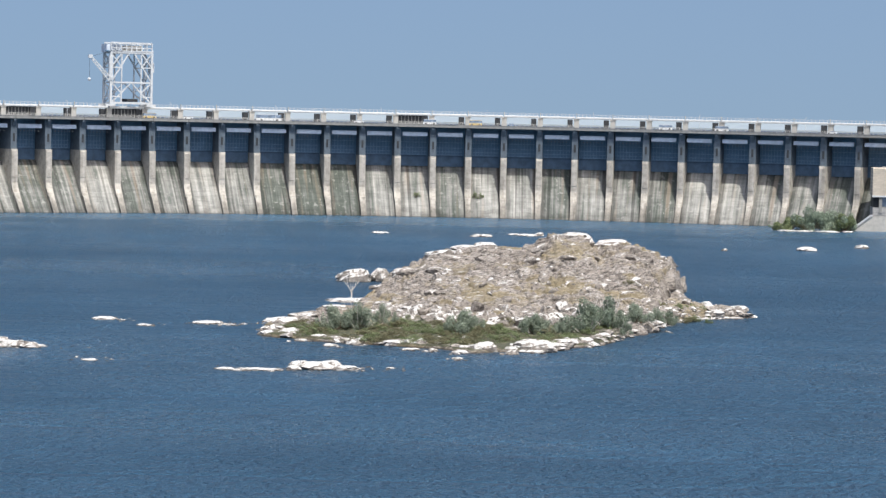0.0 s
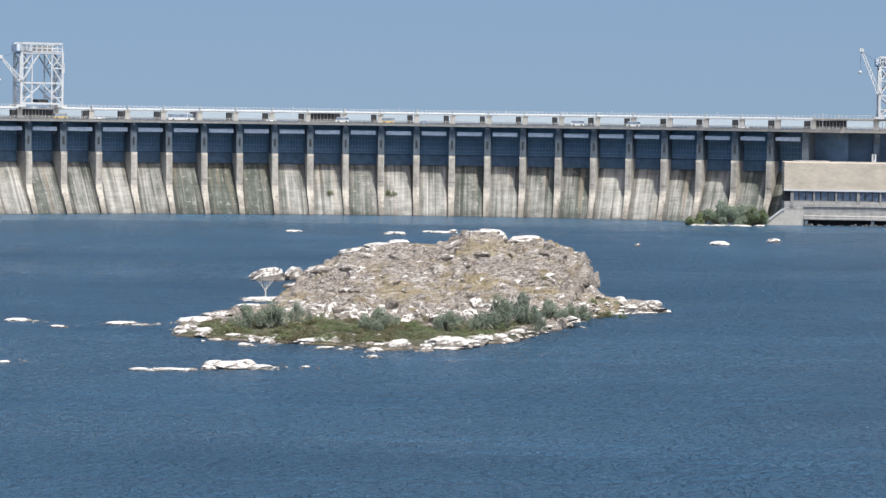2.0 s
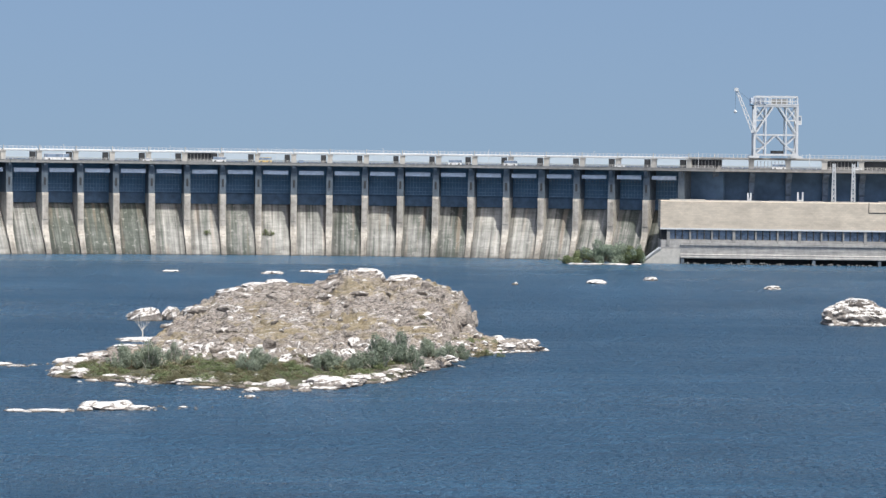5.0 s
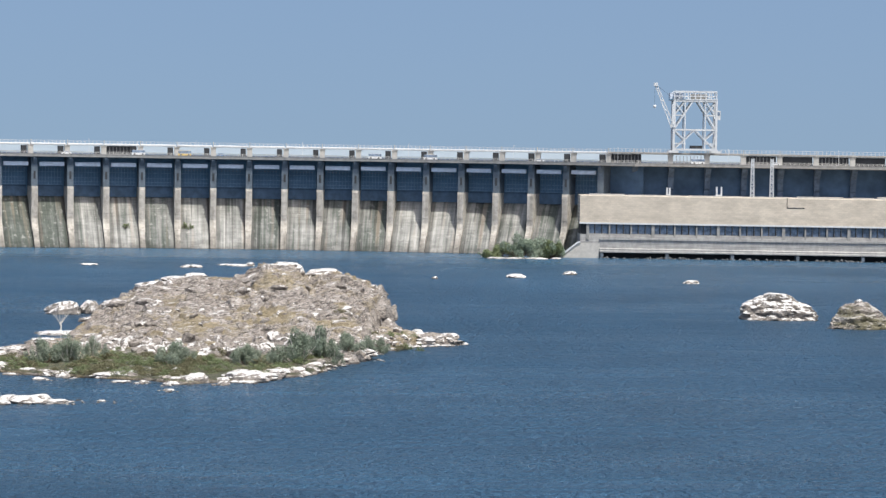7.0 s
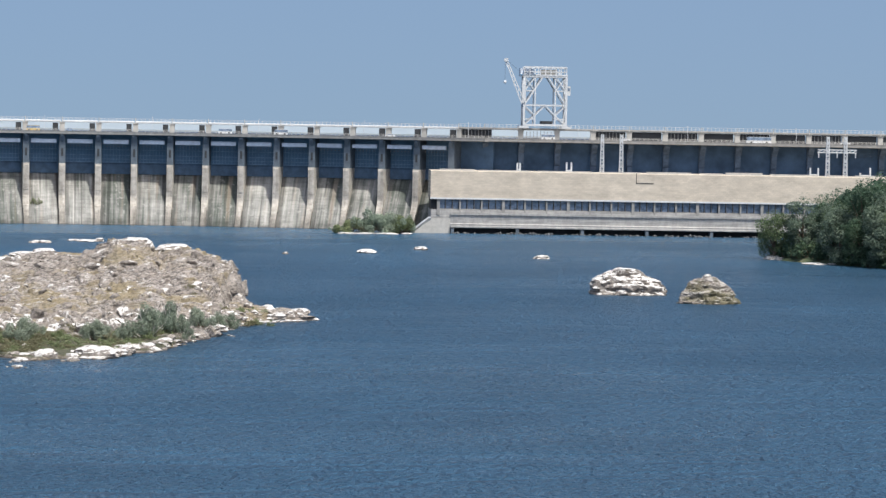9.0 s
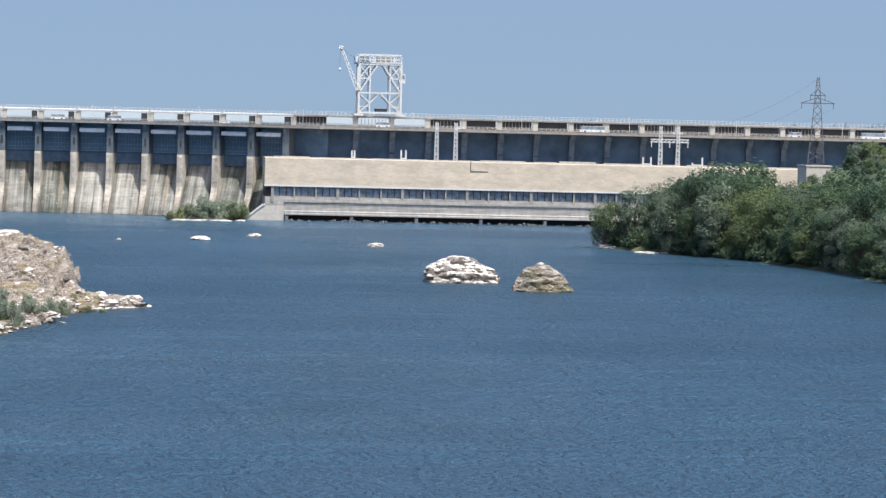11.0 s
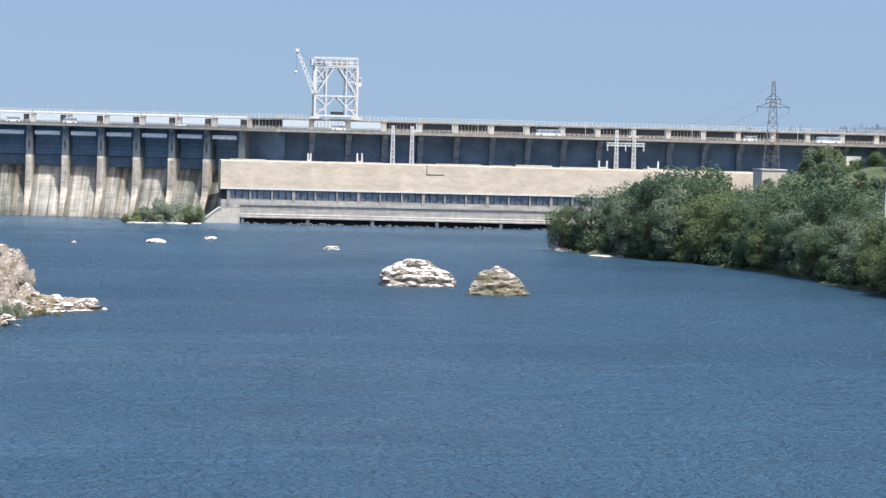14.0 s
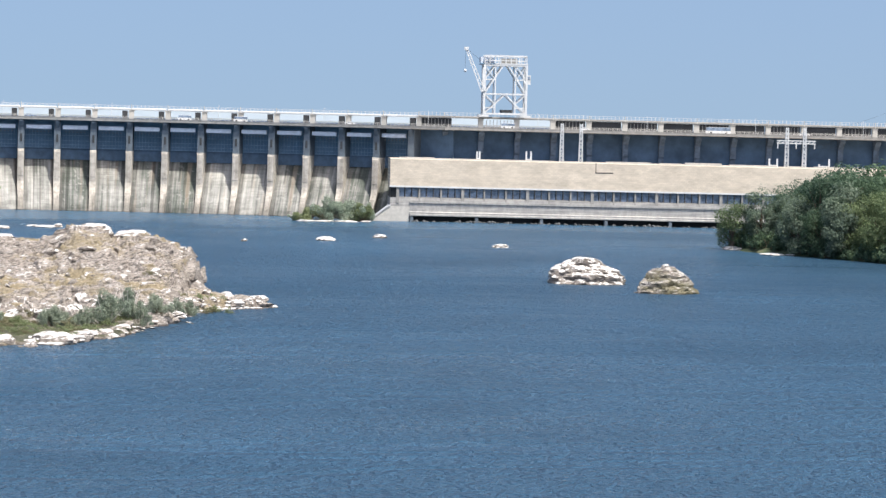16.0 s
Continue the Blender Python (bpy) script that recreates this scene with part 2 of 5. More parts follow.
def grassy_rock(name, grass_at, tint, white=0.0, meadow=False):
    """Granite with guano on its ledges and dry grass in patches."""
    m = Mat(name, 0.93)
    g = m.noise(m.pos, 0.3, 8, 0.68)
    base = m.ramp(g, [(0.3, (0.20, 0.170, 0.144)), (0.45, (0.335, 0.29, 0.25)), (0.58, (0.43, 0.382, 0.338)), (0.74, (0.53, 0.49, 0.452))])
    dip = m.tilted(m.pos, 14)
    crack = m.ramp(m.noise(dip, 0.9, 7, 0.72, (0.30, 0.25, 2.9)), [(0.40, 0.3), (0.47, 1.0)])
    base = m.mix(1.0, base, crack, 'MULTIPLY')
    base = m.mix(1.0, base, m.ramp(m.noise(dip, 2.4, 5, 0.7, (0.45, 0.35, 1.8)), [(0.42, 0.5), (0.51, 1.1)]), 'MULTIPLY')
    grass = m.ramp(m.noise(m.pos, 0.075, 7, 0.68, (0.8, 0.5, 1.6)), [(grass_at, 0.0), (grass_at + 0.1, 0.8)])
    gcol = m.ramp(m.noise(m.pos, 0.8, 5, 0.7), [(0.35, tuple(c * 0.6 for c in tint)), (0.65, tint)])
    base = m.mix(grass, base, gcol)
    if meadow:
        n = m.t.nodes.new("ShaderNodeSeparateXYZ")
        m.link(m.pos, n.inputs[0])
        near = m.math('ADD', m.math('MULTIPLY', m.math('SUBTRACT', 604.0, n.outputs["Y"]), 0.012), m.math('MULTIPLY', m.noise(m.pos, 0.09, 6, 0.7), 1.4))
        turf = m.ramp(m.noise(m.pos, 0.5, 6, 0.7), [(0.35, (0.045, 0.052, 0.028)), (0.5, (0.085, 0.088, 0.046)), (0.65, (0.16, 0.14, 0.085))])
        high = m.ramp(m.math('ADD', n.outputs["Z"], m.math('MULTIPLY', m.noise(m.pos, 0.4, 4, 0.6), 0.8)), [(0.75, 0.0), (1.0, 1.0)])
        base = m.mix(m.mix(1.0, m.ramp(near, [(0.72, 0.0), (0.95, 0.95)]), high, 'MULTIPLY'), base, turf)
    guano = m.math('ADD', m.noise(m.pos, 0.55, 6, 0.68, (0.4, 0.55, 2.2)), m.math('MULTIPLY', m.math('SUBTRACT', m.up(), 0.75), 0.10))
    w = m.ramp(guano, [(0.575 - white, 0.0), (0.645 - white, 0.66)])
    if meadow:
        w = m.mix(1.0, w, m.ramp(near, [(0.72, 1.0), (0.95, 0.1)]), 'MULTIPLY')
    zz = m.t.nodes.new("ShaderNodeSeparateXYZ")
    m.link(m.pos, zz.inputs[0])
    wet = m.ramp(m.math('ADD', zz.outputs["Z"], m.math('MULTIPLY', m.noise(m.pos, 0.6, 4, 0.6), 0.6)), [(0.45, 0.35), (0.75, 1.0)])
    m.colour(m.mix(1.0, m.mix(w, base, (0.64, 0.60, 0.555)), wet, 'MULTIPLY'))
    m.bump(m.noise(dip, 0.9, 8, 0.75, (0.8, 0.5, 2.2)), 1.3)
    return m.m


M_ISLE = grassy_rock("islet_granite", 0.485, (0.37, 0.30, 0.17), 0.0, True)
M_ROCK_MOSS = grassy_rock("grassy_granite", 0.44, (0.19, 0.175, 0.09), 0.075)


def ground_mat():
    m = Mat("grassy_ground", 0.95)
    g = m.ramp(m.noise(m.pos, 0.12, 8, 0.7), [(0.3, (0.03, 0.045, 0.022)), (0.5, (0.055, 0.075, 0.034)), (0.7, (0.11, 0.11, 0.06))])
    m.colour(g)
    m.bump(m.noise(m.pos, 1.5), 0.2)
    return m.m


M_GROUND = ground_mat()


def leaf_mat(name, dark, mid, light):
    m = Mat(name, 0.7)
    r = m.math('ADD', m.math('MULTIPLY', m.island(), 0.62), m.math('MULTIPLY', m.random(), 0.38))
    c = m.ramp(r, [(0.1, dark), (0.5, mid), (0.9, light)])
    m.colour(c)
    thin = m.t.nodes.new("ShaderNodeBsdfTranslucent")
    m.link(c, thin.inputs["Color"])
    both = m.t.nodes.new("ShaderNodeMixShader")
    both.inputs[0].default_value = 0.42
    m.link(m.b.outputs[0], both.inputs[1])
    m.link(thin.outputs[0], both.inputs[2])
    m.link(both.outputs[0], m.t.nodes["Material Output"].inputs["Surface"])
    return m.m


M_LEAF = leaf_mat("leaves", (0.048, 0.092, 0.050), (0.085, 0.14, 0.075), (0.14, 0.20, 0.105))
M_LEAF_DARK = leaf_mat("dark_leaves", (0.035, 0.075, 0.045), (0.064, 0.115, 0.068), (0.105, 0.16, 0.095))
M_LEAF_OLIVE = leaf_mat("olive_leaves", (0.075, 0.115, 0.052), (0.12, 0.17, 0.075), (0.18, 0.225, 0.105))
M_LEAF_GREY = leaf_mat("grey_green_leaves", (0.085, 0.125, 0.09), (0.135, 0.185, 0.13), (0.20, 0.25, 0.175))
M_SCRUB = leaf_mat("scrub_leaves", (0.12, 0.155, 0.075), (0.18, 0.22, 0.105), (0.25, 0.28, 0.14))
M_SCRUB_DRY = leaf_mat("dry_scrub", (0.13, 0.125, 0.07), (0.19, 0.18, 0.10), (0.27, 0.25, 0.15))
# distance haze is put into this pale blue leaf colour
M_FAR_HAZE = leaf_mat("far_woods", (0.40, 0.47, 0.52), (0.43, 0.50, 0.55), (0.46, 0.53, 0.58))
M_WILLOW = leaf_mat("willow_leaves", (0.16, 0.20, 0.145), (0.245, 0.29, 0.215), (0.38, 0.415, 0.32))
M_BARK = plain("bark", (0.12, 0.09, 0.065), 0.95, 0, 0.3, 2.0)
M_FOOT = leaf_mat("bleached_scrub_leaves", (0.17, 0.22, 0.165), (0.26, 0.32, 0.24), (0.36, 0.41, 0.31))
M_DEADWOOD = plain("dead_wood", (0.55, 0.52, 0.47), 0.9, 0, 0.15, 2.0)


# ---- mesh helpers ----
def mesh_of(name, bm, material):
    me = bpy.data.meshes.new(name)
    bm.to_mesh(me)
    bm.free()
    if material:
        me.materials.append(material)
    return me


def part(name, bm, material, parent=None, label=""):
    me = bm if isinstance(bm, bpy.types.Mesh) else mesh_of(name, bm, material)
    ob = new(name, me)
    ob.parent = parent
    if label:
        tagged(ob, label)
    return ob


def box(x0, x1, y0, y1, z0, z1, bm=None):
    bm = bm or bmesh.new()
    v = [bm.verts.new(p) for p in ((x0, y0, z0), (x1, y0, z0), (x1, y1, z0), (x0, y1, z0), (x0, y0, z1), (x1, y0, z1), (x1, y1, z1), (x0, y1, z1))]
    for f in ((3, 2, 1, 0), (4, 5, 6, 7), (0, 1, 5, 4), (1, 2, 6, 5), (2, 3, 7, 6), (3, 0, 4, 7)):
        bm.faces.new([v[i] for i in f])
    return bm


def prism(profile, x0, x1, bm=None):
    """A (y, z) outline drawn out along x."""
    bm = bm or bmesh.new()
    a = [bm.verts.new((x0, y, z)) for y, z in profile]
    b = [bm.verts.new((x1, y, z)) for y, z in profile]
    bm.faces.new(a)
    bm.faces.new(b[::-1])
    n = len(a)
    for i in range(n):
        bm.faces.new((a[(i + 1) % n], a[i], b[i], b[(i + 1) % n]))
    bmesh.ops.recalc_face_normals(bm, faces=bm.faces)
    return bm


def strut(bm, p, q, w, d=None):
    """A square bar from p to q."""
    p, q = Vector(p), Vector(q)
    ax = (q - p).normalized()
    side = ax.cross(Vector((0, 1, 0)))
    if side.length < 0.1:
        side = ax.cross(Vector((1, 0, 0)))
    side.normalize()
    oth = ax.cross(side)
    d = d or w
    ring = [side * (w / 2) * a + oth * (d / 2) * b for a, b in ((-1, -1), (1, -1), (1, 1), (-1, 1))]
    va = [bm.verts.new(p + r) for r in ring]
    vb = [bm.verts.new(q + r) for r in ring]
    for i in range(4):
        bm.faces.new((va[i], va[(i + 1) % 4], vb[(i + 1) % 4], vb[i]))
    bm.faces.new(va[::-1])
    bm.faces.new(vb)
    return bm


def grid_mesh(name, xs, ys, fn, material, smooth=True):
    zs = [[fn(x, y) for x in xs] for y in ys]
    nx = len(xs)
    verts = [(x, y, zs[j][i]) for j, y in enumerate(ys) for i, x in enumerate(xs)]
    faces = [(j * nx + i, j * nx + i + 1, (j + 1) * nx + i + 1, (j + 1) * nx + i) for j in range(len(ys) - 1) for i in range(nx - 1)]
    me = bpy.data.meshes.new(name)
    me.from_pydata(verts, [], faces)
    me.materials.append(material)
    if smooth:
        me.polygons.foreach_set("use_smooth", [True] * len(me.polygons))
    return me


def lerp(table, x):
    return float(np.interp(x, [a for a, b in table], [b for a, b in table]))


# ---- water and ground ----
def big_sheet(name, x0, x1, y0, y1, z, material, label, cat):
    bm = bmesh.new()
    v = [bm.verts.new(p) for p in ((x0, y0, z), (x1, y0, z), (x1, y1, z), (x0, y1, z))]
    bm.faces.new(v)
    return tagged(part(name, bm, material), label, cat, kind="structure")


# ---- the dam ----
ARC_X, ARC_Y, ARC_R, ARC_0 = 25.94, 900.88, 387.2, -0.58482   # centre, radius to the road's edge, angle of the first pier
BAY = 16.25
LAST = 25            # the bay where the arc ends
WING, WING_BAY = 0.10, 16.6


def dam_pose(i):
    if i <= LAST:
        a = ARC_0 + BAY / ARC_R * i
        return Matrix.Translation((ARC_X + ARC_R * math.sin(a), ARC_Y + ARC_R * math.cos(a), 0)) @ Matrix.Rotation(-a, 4, 'Z')
    p = dam_pose(LAST).translation
    s = (i - LAST) * WING_BAY
    return Matrix.Translation((p.x + s * math.cos(WING), p.y - s * math.sin(WING), 0)) @ Matrix.Rotation(-WING, 4, 'Z')


FIRST, END = -5, 58
Z_DECK, Z_ROAD, Z_BEAM, Z_LEDGE = 40.9, 42.2, 46.4, 27.6
dam = tagged(new("dam"), "long curved concrete gravity dam with spillway bays and piers", "dam", kind="structure")


def build_pier():
    """A narrow pier: upright nose with a chamfered cap, its foot running out into the rib below."""
    bm = prism([(-2.6, 7.2), (-0.2, 10.6), (0.7, 13.0), (1.0, Z_LEDGE - 0.15), (1.2, Z_LEDGE), (16, Z_LEDGE), (16, 7.2)], -1.45, 1.45)
    prism([(0.6, 15.5), (0.65, Z_LEDGE - 0.9), (0.95, Z_LEDGE - 0.6), (0.9, 15.2)], -1.2, 1.2, bm)
    return bm


def build_toe():
    """The foot of a pier: a narrow rib that runs down the slope into the water."""
    return prism([(-8.4, -3), (-8.2, 0.5), (-6.8, 2.1), (-2.6, 7.7), (-2.2, 8.6), (6, 10.2), (6, -3)], -1.25, 1.25)


def build_head():
    bm = prism([(2.2, Z_LEDGE), (2.2, Z_DECK), (16, Z_DECK), (16, Z_LEDGE)], -1.42, 1.42)
    # corbel that carries the road
    prism([(2.2, 37.5), (2.2, Z_DECK), (0.5, Z_DECK), (0.5, Z_DECK - 0.8)], -0.8, 0.8, bm)
    return bm


def build_face():
    """The sloping spillway, with a rounded crest and uneven construction lifts."""
    prof = [(-6.8, -3), (-6.6, 0.2), (-4.9, 1.9)]
    rnd = random.Random(3)
    for k in range(1, 10):
        t = k / 10
        y, z = -4.9 + 14.1 * t, 1.9 + 17.6 * t
        d = rnd.uniform(-0.06, 0.06)
        prof += [(y - 0.05 + d, z), (y + 0.06 + d, z + 0.06)]
    prof += [(9.2, 19.5), (10.6, 21.3), (12.0, 22.5), (13.6, 23.2), (15.5, 23.5), (20, 23.5), (20, -3)]
    return prism(prof, 1.3, 15.6)


def build_gate():
    return box(1.3, 15.6, 13.4, 14.0, 22.9, Z_DECK)


def build_ribs():
    """The riveted stiffeners of a gate: level girders and upright ribs."""
    bm = bmesh.new()
    for z in (28.2, 29.6, 31.4, 33.9, 36.4):
        box(1.75, 14.55, 13.0, 13.4, z, z + 0.3, bm)
    for k in range(9):
        x = 2.4 + k * 1.43
        box(x, x + 0.2, 13.1, 13.4, 28.2, 38.5, bm)
    return bm


def build_slab(span):
    bm = prism([(0, Z_DECK + 0.25), (0.25, Z_DECK), (17, Z_DECK), (17, Z_ROAD), (0.5, Z_ROAD), (0.5, Z_ROAD + 0.3), (-0.12, Z_ROAD + 0.3), (-0.12, Z_ROAD + 0.05), (0, Z_ROAD)], 0.015, span - 0.015)
    return bm


def build_guard(span):
    """Guard rail along the road's edge: posts and three rails."""
    bm = bmesh.new()
    n = 8
    for k in range(n):
        x = span * (k + 0.5) / n
        box(x - 0.09, x + 0.09, 0.05, 0.25, Z_ROAD + 0.3, Z_ROAD + 1.35, bm)
    for z in (0.62, 0.95, 1.3):
        box(0, span, 0.08, 0.2, Z_ROAD + z, Z_ROAD + z + 0.11, bm)
    return bm


def build_top_rail(span):
    """Railing on the runway beam, taller along the wing."""
    bm = bmesh.new()
    n = 9
    top = Z_BEAM + (2.1 if span == BAY else 2.5)
    for k in range(n):
        x = span * (k + 0.5) / n
        box(x - 0.1, x + 0.1, 13.25, 13.4, Z_BEAM + 1.0, top, bm)
    box(0, span, 13.27, 13.38, top - 0.05, top + 0.06, bm)
    box(0, span, 13.27, 13.38, Z_BEAM + 1.55, Z_BEAM + 1.62, bm)
    return bm


def build_beam(span):
    bm = prism([(13.2, Z_BEAM), (13.0, Z_BEAM + 0.25), (13.0, Z_BEAM + 0.8), (13.2, Z_BEAM + 1.0), (15.6, Z_BEAM + 1.0), (15.6, Z_BEAM)], 0.02, span - 0.02)
    return bm


def build_post():
    bm = box(-1.15, 1.15, 13.5, 15.4, Z_ROAD, Z_BEAM)
    box(-1.35, 1.35, 13.3, 15.5, Z_BEAM - 0.5, Z_BEAM - 0.02, bm)
    box(-0.16, 0.16, 12.95, 13.3, Z_BEAM - 0.2, Z_BEAM + 2.6, bm)
    return bm


def build_hang():
    bm = prism([(2.9, 36.9), (2.9, 38.2), (3.2, 38.7), (4.2, 38.7), (4.2, 36.9)], 2.3, 13.7)
    return bm


def build_hooks():
    bm = bmesh.new()
    for k in range(6):
        x = 3.6 + k * 1.7
        box(x, x + 0.45, 3.4, 3.8, 35.5, 35.9, bm)
    return bm


pier_me = mesh_of("pier", build_pier(), M_PIER)
toe_me = mesh_of("pier_toe", build_toe(), M_PIER)
head_me = mesh_of("pier_head", build_head(), M_SHADE_CONC)
# recess drawn as a dark block on the front, its shade in the colour
niche_me = mesh_of("pier_niche", box(-0.45, 0.45, 2.0, 2.25, 31.0, 34.5), M_DARK)
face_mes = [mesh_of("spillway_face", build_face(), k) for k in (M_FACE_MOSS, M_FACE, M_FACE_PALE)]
# how clean each bay is: 0 algae-stained, 1 streaked, 2 washed pale
FACE_TONE = dict(zip(range(FIRST, LAST), [1, 1, 1, 1, 1] + [int(c) for c in "1121121000" + "2212212112" + "22110"]))
gate_me = mesh_of("gate", build_gate(), M_GATE)
rib_me = mesh_of("gate_ribs", build_ribs(), M_GATE_RIB)
# dark strip across the gate: the crest's shadow put in as a part
shade_band_me = mesh_of("gate_sill", prism([(12.2, 22.9), (12.2, 27.2), (12.7, 28.0), (13.39, 28.0), (13.39, 22.9)], 1.5, 14.75), M_CREST_SHADE)
hang_me = mesh_of("hoist_beam", build_hang(), M_HOIST)
hook_me = mesh_of("hoist_hooks", build_hooks(), M_CONC)
post_me = mesh_of("beam_post", build_post(), M_CONC_LIGHT)
spans = {}
for span in (BAY, WING_BAY):
    spans[span] = [("deck_slab", mesh_of("deck_slab", build_slab(span), M_CONC)), ("guard_rail", mesh_of("guard_rail", build_guard(span), M_CONC_LIGHT)),
                   ("runway_beam", mesh_of("runway_beam", build_beam(span), M_STEEL_WHITE if span == BAY else M_CONC)), ("top_rail", mesh_of("top_rail", build_top_rail(span), M_STEEL_WHITE))]
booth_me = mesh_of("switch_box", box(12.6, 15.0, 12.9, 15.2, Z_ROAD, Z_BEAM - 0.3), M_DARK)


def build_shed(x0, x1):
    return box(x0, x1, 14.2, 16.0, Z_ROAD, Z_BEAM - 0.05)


# solid block: the room's dark inside is put into its colour
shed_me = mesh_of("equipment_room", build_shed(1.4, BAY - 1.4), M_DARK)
bars = bmesh.new()
for k in range(8):
    x = 2.6 + k * 1.6
    box(x, x + 0.22, 14.0, 14.2, Z_ROAD + 0.4, Z_BEAM - 0.4, bars)
box(1.4, BAY - 1.2, 13.95, 14.2, Z_ROAD + 0.2, Z_ROAD + 0.55, bars)
bars_me = mesh_of("window_bars", bars, M_CONC)
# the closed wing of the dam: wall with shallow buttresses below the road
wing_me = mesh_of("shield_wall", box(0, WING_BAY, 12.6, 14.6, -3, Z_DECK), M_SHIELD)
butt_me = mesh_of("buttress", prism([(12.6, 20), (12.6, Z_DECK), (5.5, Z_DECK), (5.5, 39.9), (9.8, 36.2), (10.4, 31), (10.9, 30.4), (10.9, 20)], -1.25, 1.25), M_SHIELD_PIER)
for i in range(FIRST, END):
    m = dam_pose(i)
    if i < LAST:
        names = [("pier", pier_me), ("pier_toe", toe_me), ("pier_head", head_me), ("pier_niche", niche_me), ("spillway_face", face_mes[FACE_TONE[i]]), ("gate", gate_me), ("gate_ribs", rib_me), ("gate_sill", shade_band_me), ("hoist_beam", hang_me), ("hoist_hooks", hook_me), ("switch_box", booth_me)]
        if i in (0, 3, 11):
            names += [("equipment_room", shed_me), ("window_bars", bars_me)]
    else:
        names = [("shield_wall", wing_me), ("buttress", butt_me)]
        if i not in (26, 27, 28) or i == 25:
            names += [("equipment_room", shed_me)]
        if i % 2 == 1:
            names += [("window_bars", bars_me)]
    names += [("beam_post", post_me)] + spans[BAY if i < LAST else WING_BAY]
    for nm, me in names:
        part(nm, me, None, dam).matrix_basis = m
part("pier", pier_me, None, dam).matrix_basis = dam_pose(LAST)
part("pier_head", head_me, None, dam).matrix_basis = dam_pose(LAST)
part("pier_toe", toe_me, None, dam).matrix_basis = dam_pose(LAST)
# thin lamp poles along the road
for i in range(FIRST, END, 3):
    bm = bmesh.new()
    strut(bm, (0, 0.6, Z_ROAD), (0, 0.6, Z_ROAD + 7.0), 0.16)
    strut(bm, (0, 0.6, Z_ROAD + 6.9), (0, 2.2, Z_ROAD + 7.2), 0.12)
    lamp = tagged(new("street_lamp"), "thin pale steel street lamp on the dam road", "street lamp", group="lamps along the dam road")
    lamp.matrix_basis = dam_pose(i + 0.5)
    part("pole", bm, M_STEEL_WHITE, lamp)
    part("lamp_head", box(-0.15, 0.15, 1.9, 2.7, Z_ROAD + 7.1, Z_ROAD + 7.3), M_STEEL_WHITE, lamp)


# ---- powerhouse ----
def rock_shape(seed):
    """Vertices and faces of a small angular stone."""
    rnd = random.Random(seed)
    bm = bmesh.new()
    bmesh.ops.create_icosphere(bm, subdivisions=1, radius=1.0)
    vs = [v.co * rnd.uniform(0.7, 1.1) for v in bm.verts]
    fs = [[v.index for v in f.verts] for f in bm.faces]
    bm.free()
    return vs, fs


def stone_mat():
    m = Mat("pale_stone_tiles", 0.85)
    t = m.t.nodes.new("ShaderNodeTexBrick")
    t.inputs["Scale"].default_value = 1.0
    t.inputs["Brick Width"].default_value, t.inputs["Row Height"].default_value = 1.6, 0.8
    t.inputs["Mortar Size"].default_value = 0.03
    t.inputs["Color1"].default_value = (0.63, 0.55, 0.44, 1)
    t.inputs["Color2"].default_value = (0.57, 0.495, 0.395, 1)
    t.inputs["Mortar"].default_value = (0.46, 0.40, 0.325, 1)
    sw = m.t.nodes.new("ShaderNodeMapping")
    sw.inputs["Rotation"].default_value = (radians(90), 0, 0)
    m.link(m.obj, sw.inputs["Vector"])
    m.link(sw.outputs[0], t.inputs["Vector"])
    blot = m.ramp(m.noise(m.obj, 0.25, 6, 0.65, (0.4, 1, 1)), [(0.35, 0.8), (0.65, 1.06)])
    m.colour(m.mix(1.0, t.outputs["Color"], blot, 'MULTIPLY'))
    m.bump(t.outputs["Fac"], 0.03)
    return m.m


M_STONE = stone_mat()


def base_mat():
    m = Mat("weathered_base_concrete", 0.9)
    a = m.ramp(m.noise(m.obj, 0.5, 7, 0.7, (0.10, 1, 2.2)), [(0.3, (0.22, 0.22, 0.21)), (0.5, (0.34, 0.33, 0.315)), (0.7, (0.47, 0.45, 0.41))])
    b = m.ramp(m.noise(m.obj, 0.5, 5, 0.6, (1, 1, 0.5)), [(0.4, 0.85), (0.6, 1.05)])
    m.colour(m.mix(1.0, a, b, 'MULTIPLY'))
    m.bump(m.noise(m.obj, 1.5), 0.08)
    return m.m


M_BASE = base_mat()
M_GLASS = plain("window_glass", (0.17, 0.22, 0.29), 0.2, 0.0, 0.5, 0.5)
PH_LONG = 300.0
ph = tagged(new("powerhouse"), "long low powerhouse with a blank pale stone front above a window band", "building", kind="structure")
ph.matrix_basis = dam_pose(LAST + 0.0001) @ pose(-9.4, -20, 0)
part("panel_wall", prism([(0, 15.6), (0, 27.7), (0.2, 28.0), (21, 28.0), (21, 15.6)], 0, PH_LONG), M_STONE, ph, "blank pale stone-clad wall")
part("roof_edge", box(-0.2, PH_LONG, -0.25, 0.0, 15.2, 15.9), M_STEEL_WHITE, ph, "white drip edge")
part("base_wall", prism([(-0.6, 2.5), (-0.9, 2.7), (-0.9, 3.3), (-0.6, 3.5), (-0.6, 4.2), (0.2, 4.6), (0.2, 8.0), (-0.3, 8.3), (-0.3, 9.4), (0.4, 9.4), (0.4, 10.6), (24, 10.6), (24, 2.5)], 9.0, PH_LONG), M_BASE, ph, "stained concrete base")
part("end_wall", box(0.3, 9.0, 0.5, 24, -2, 10.6), M_BASE, ph)
# the hall's unlit inside, put in as a near-black block
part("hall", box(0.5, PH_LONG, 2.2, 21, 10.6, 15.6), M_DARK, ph)
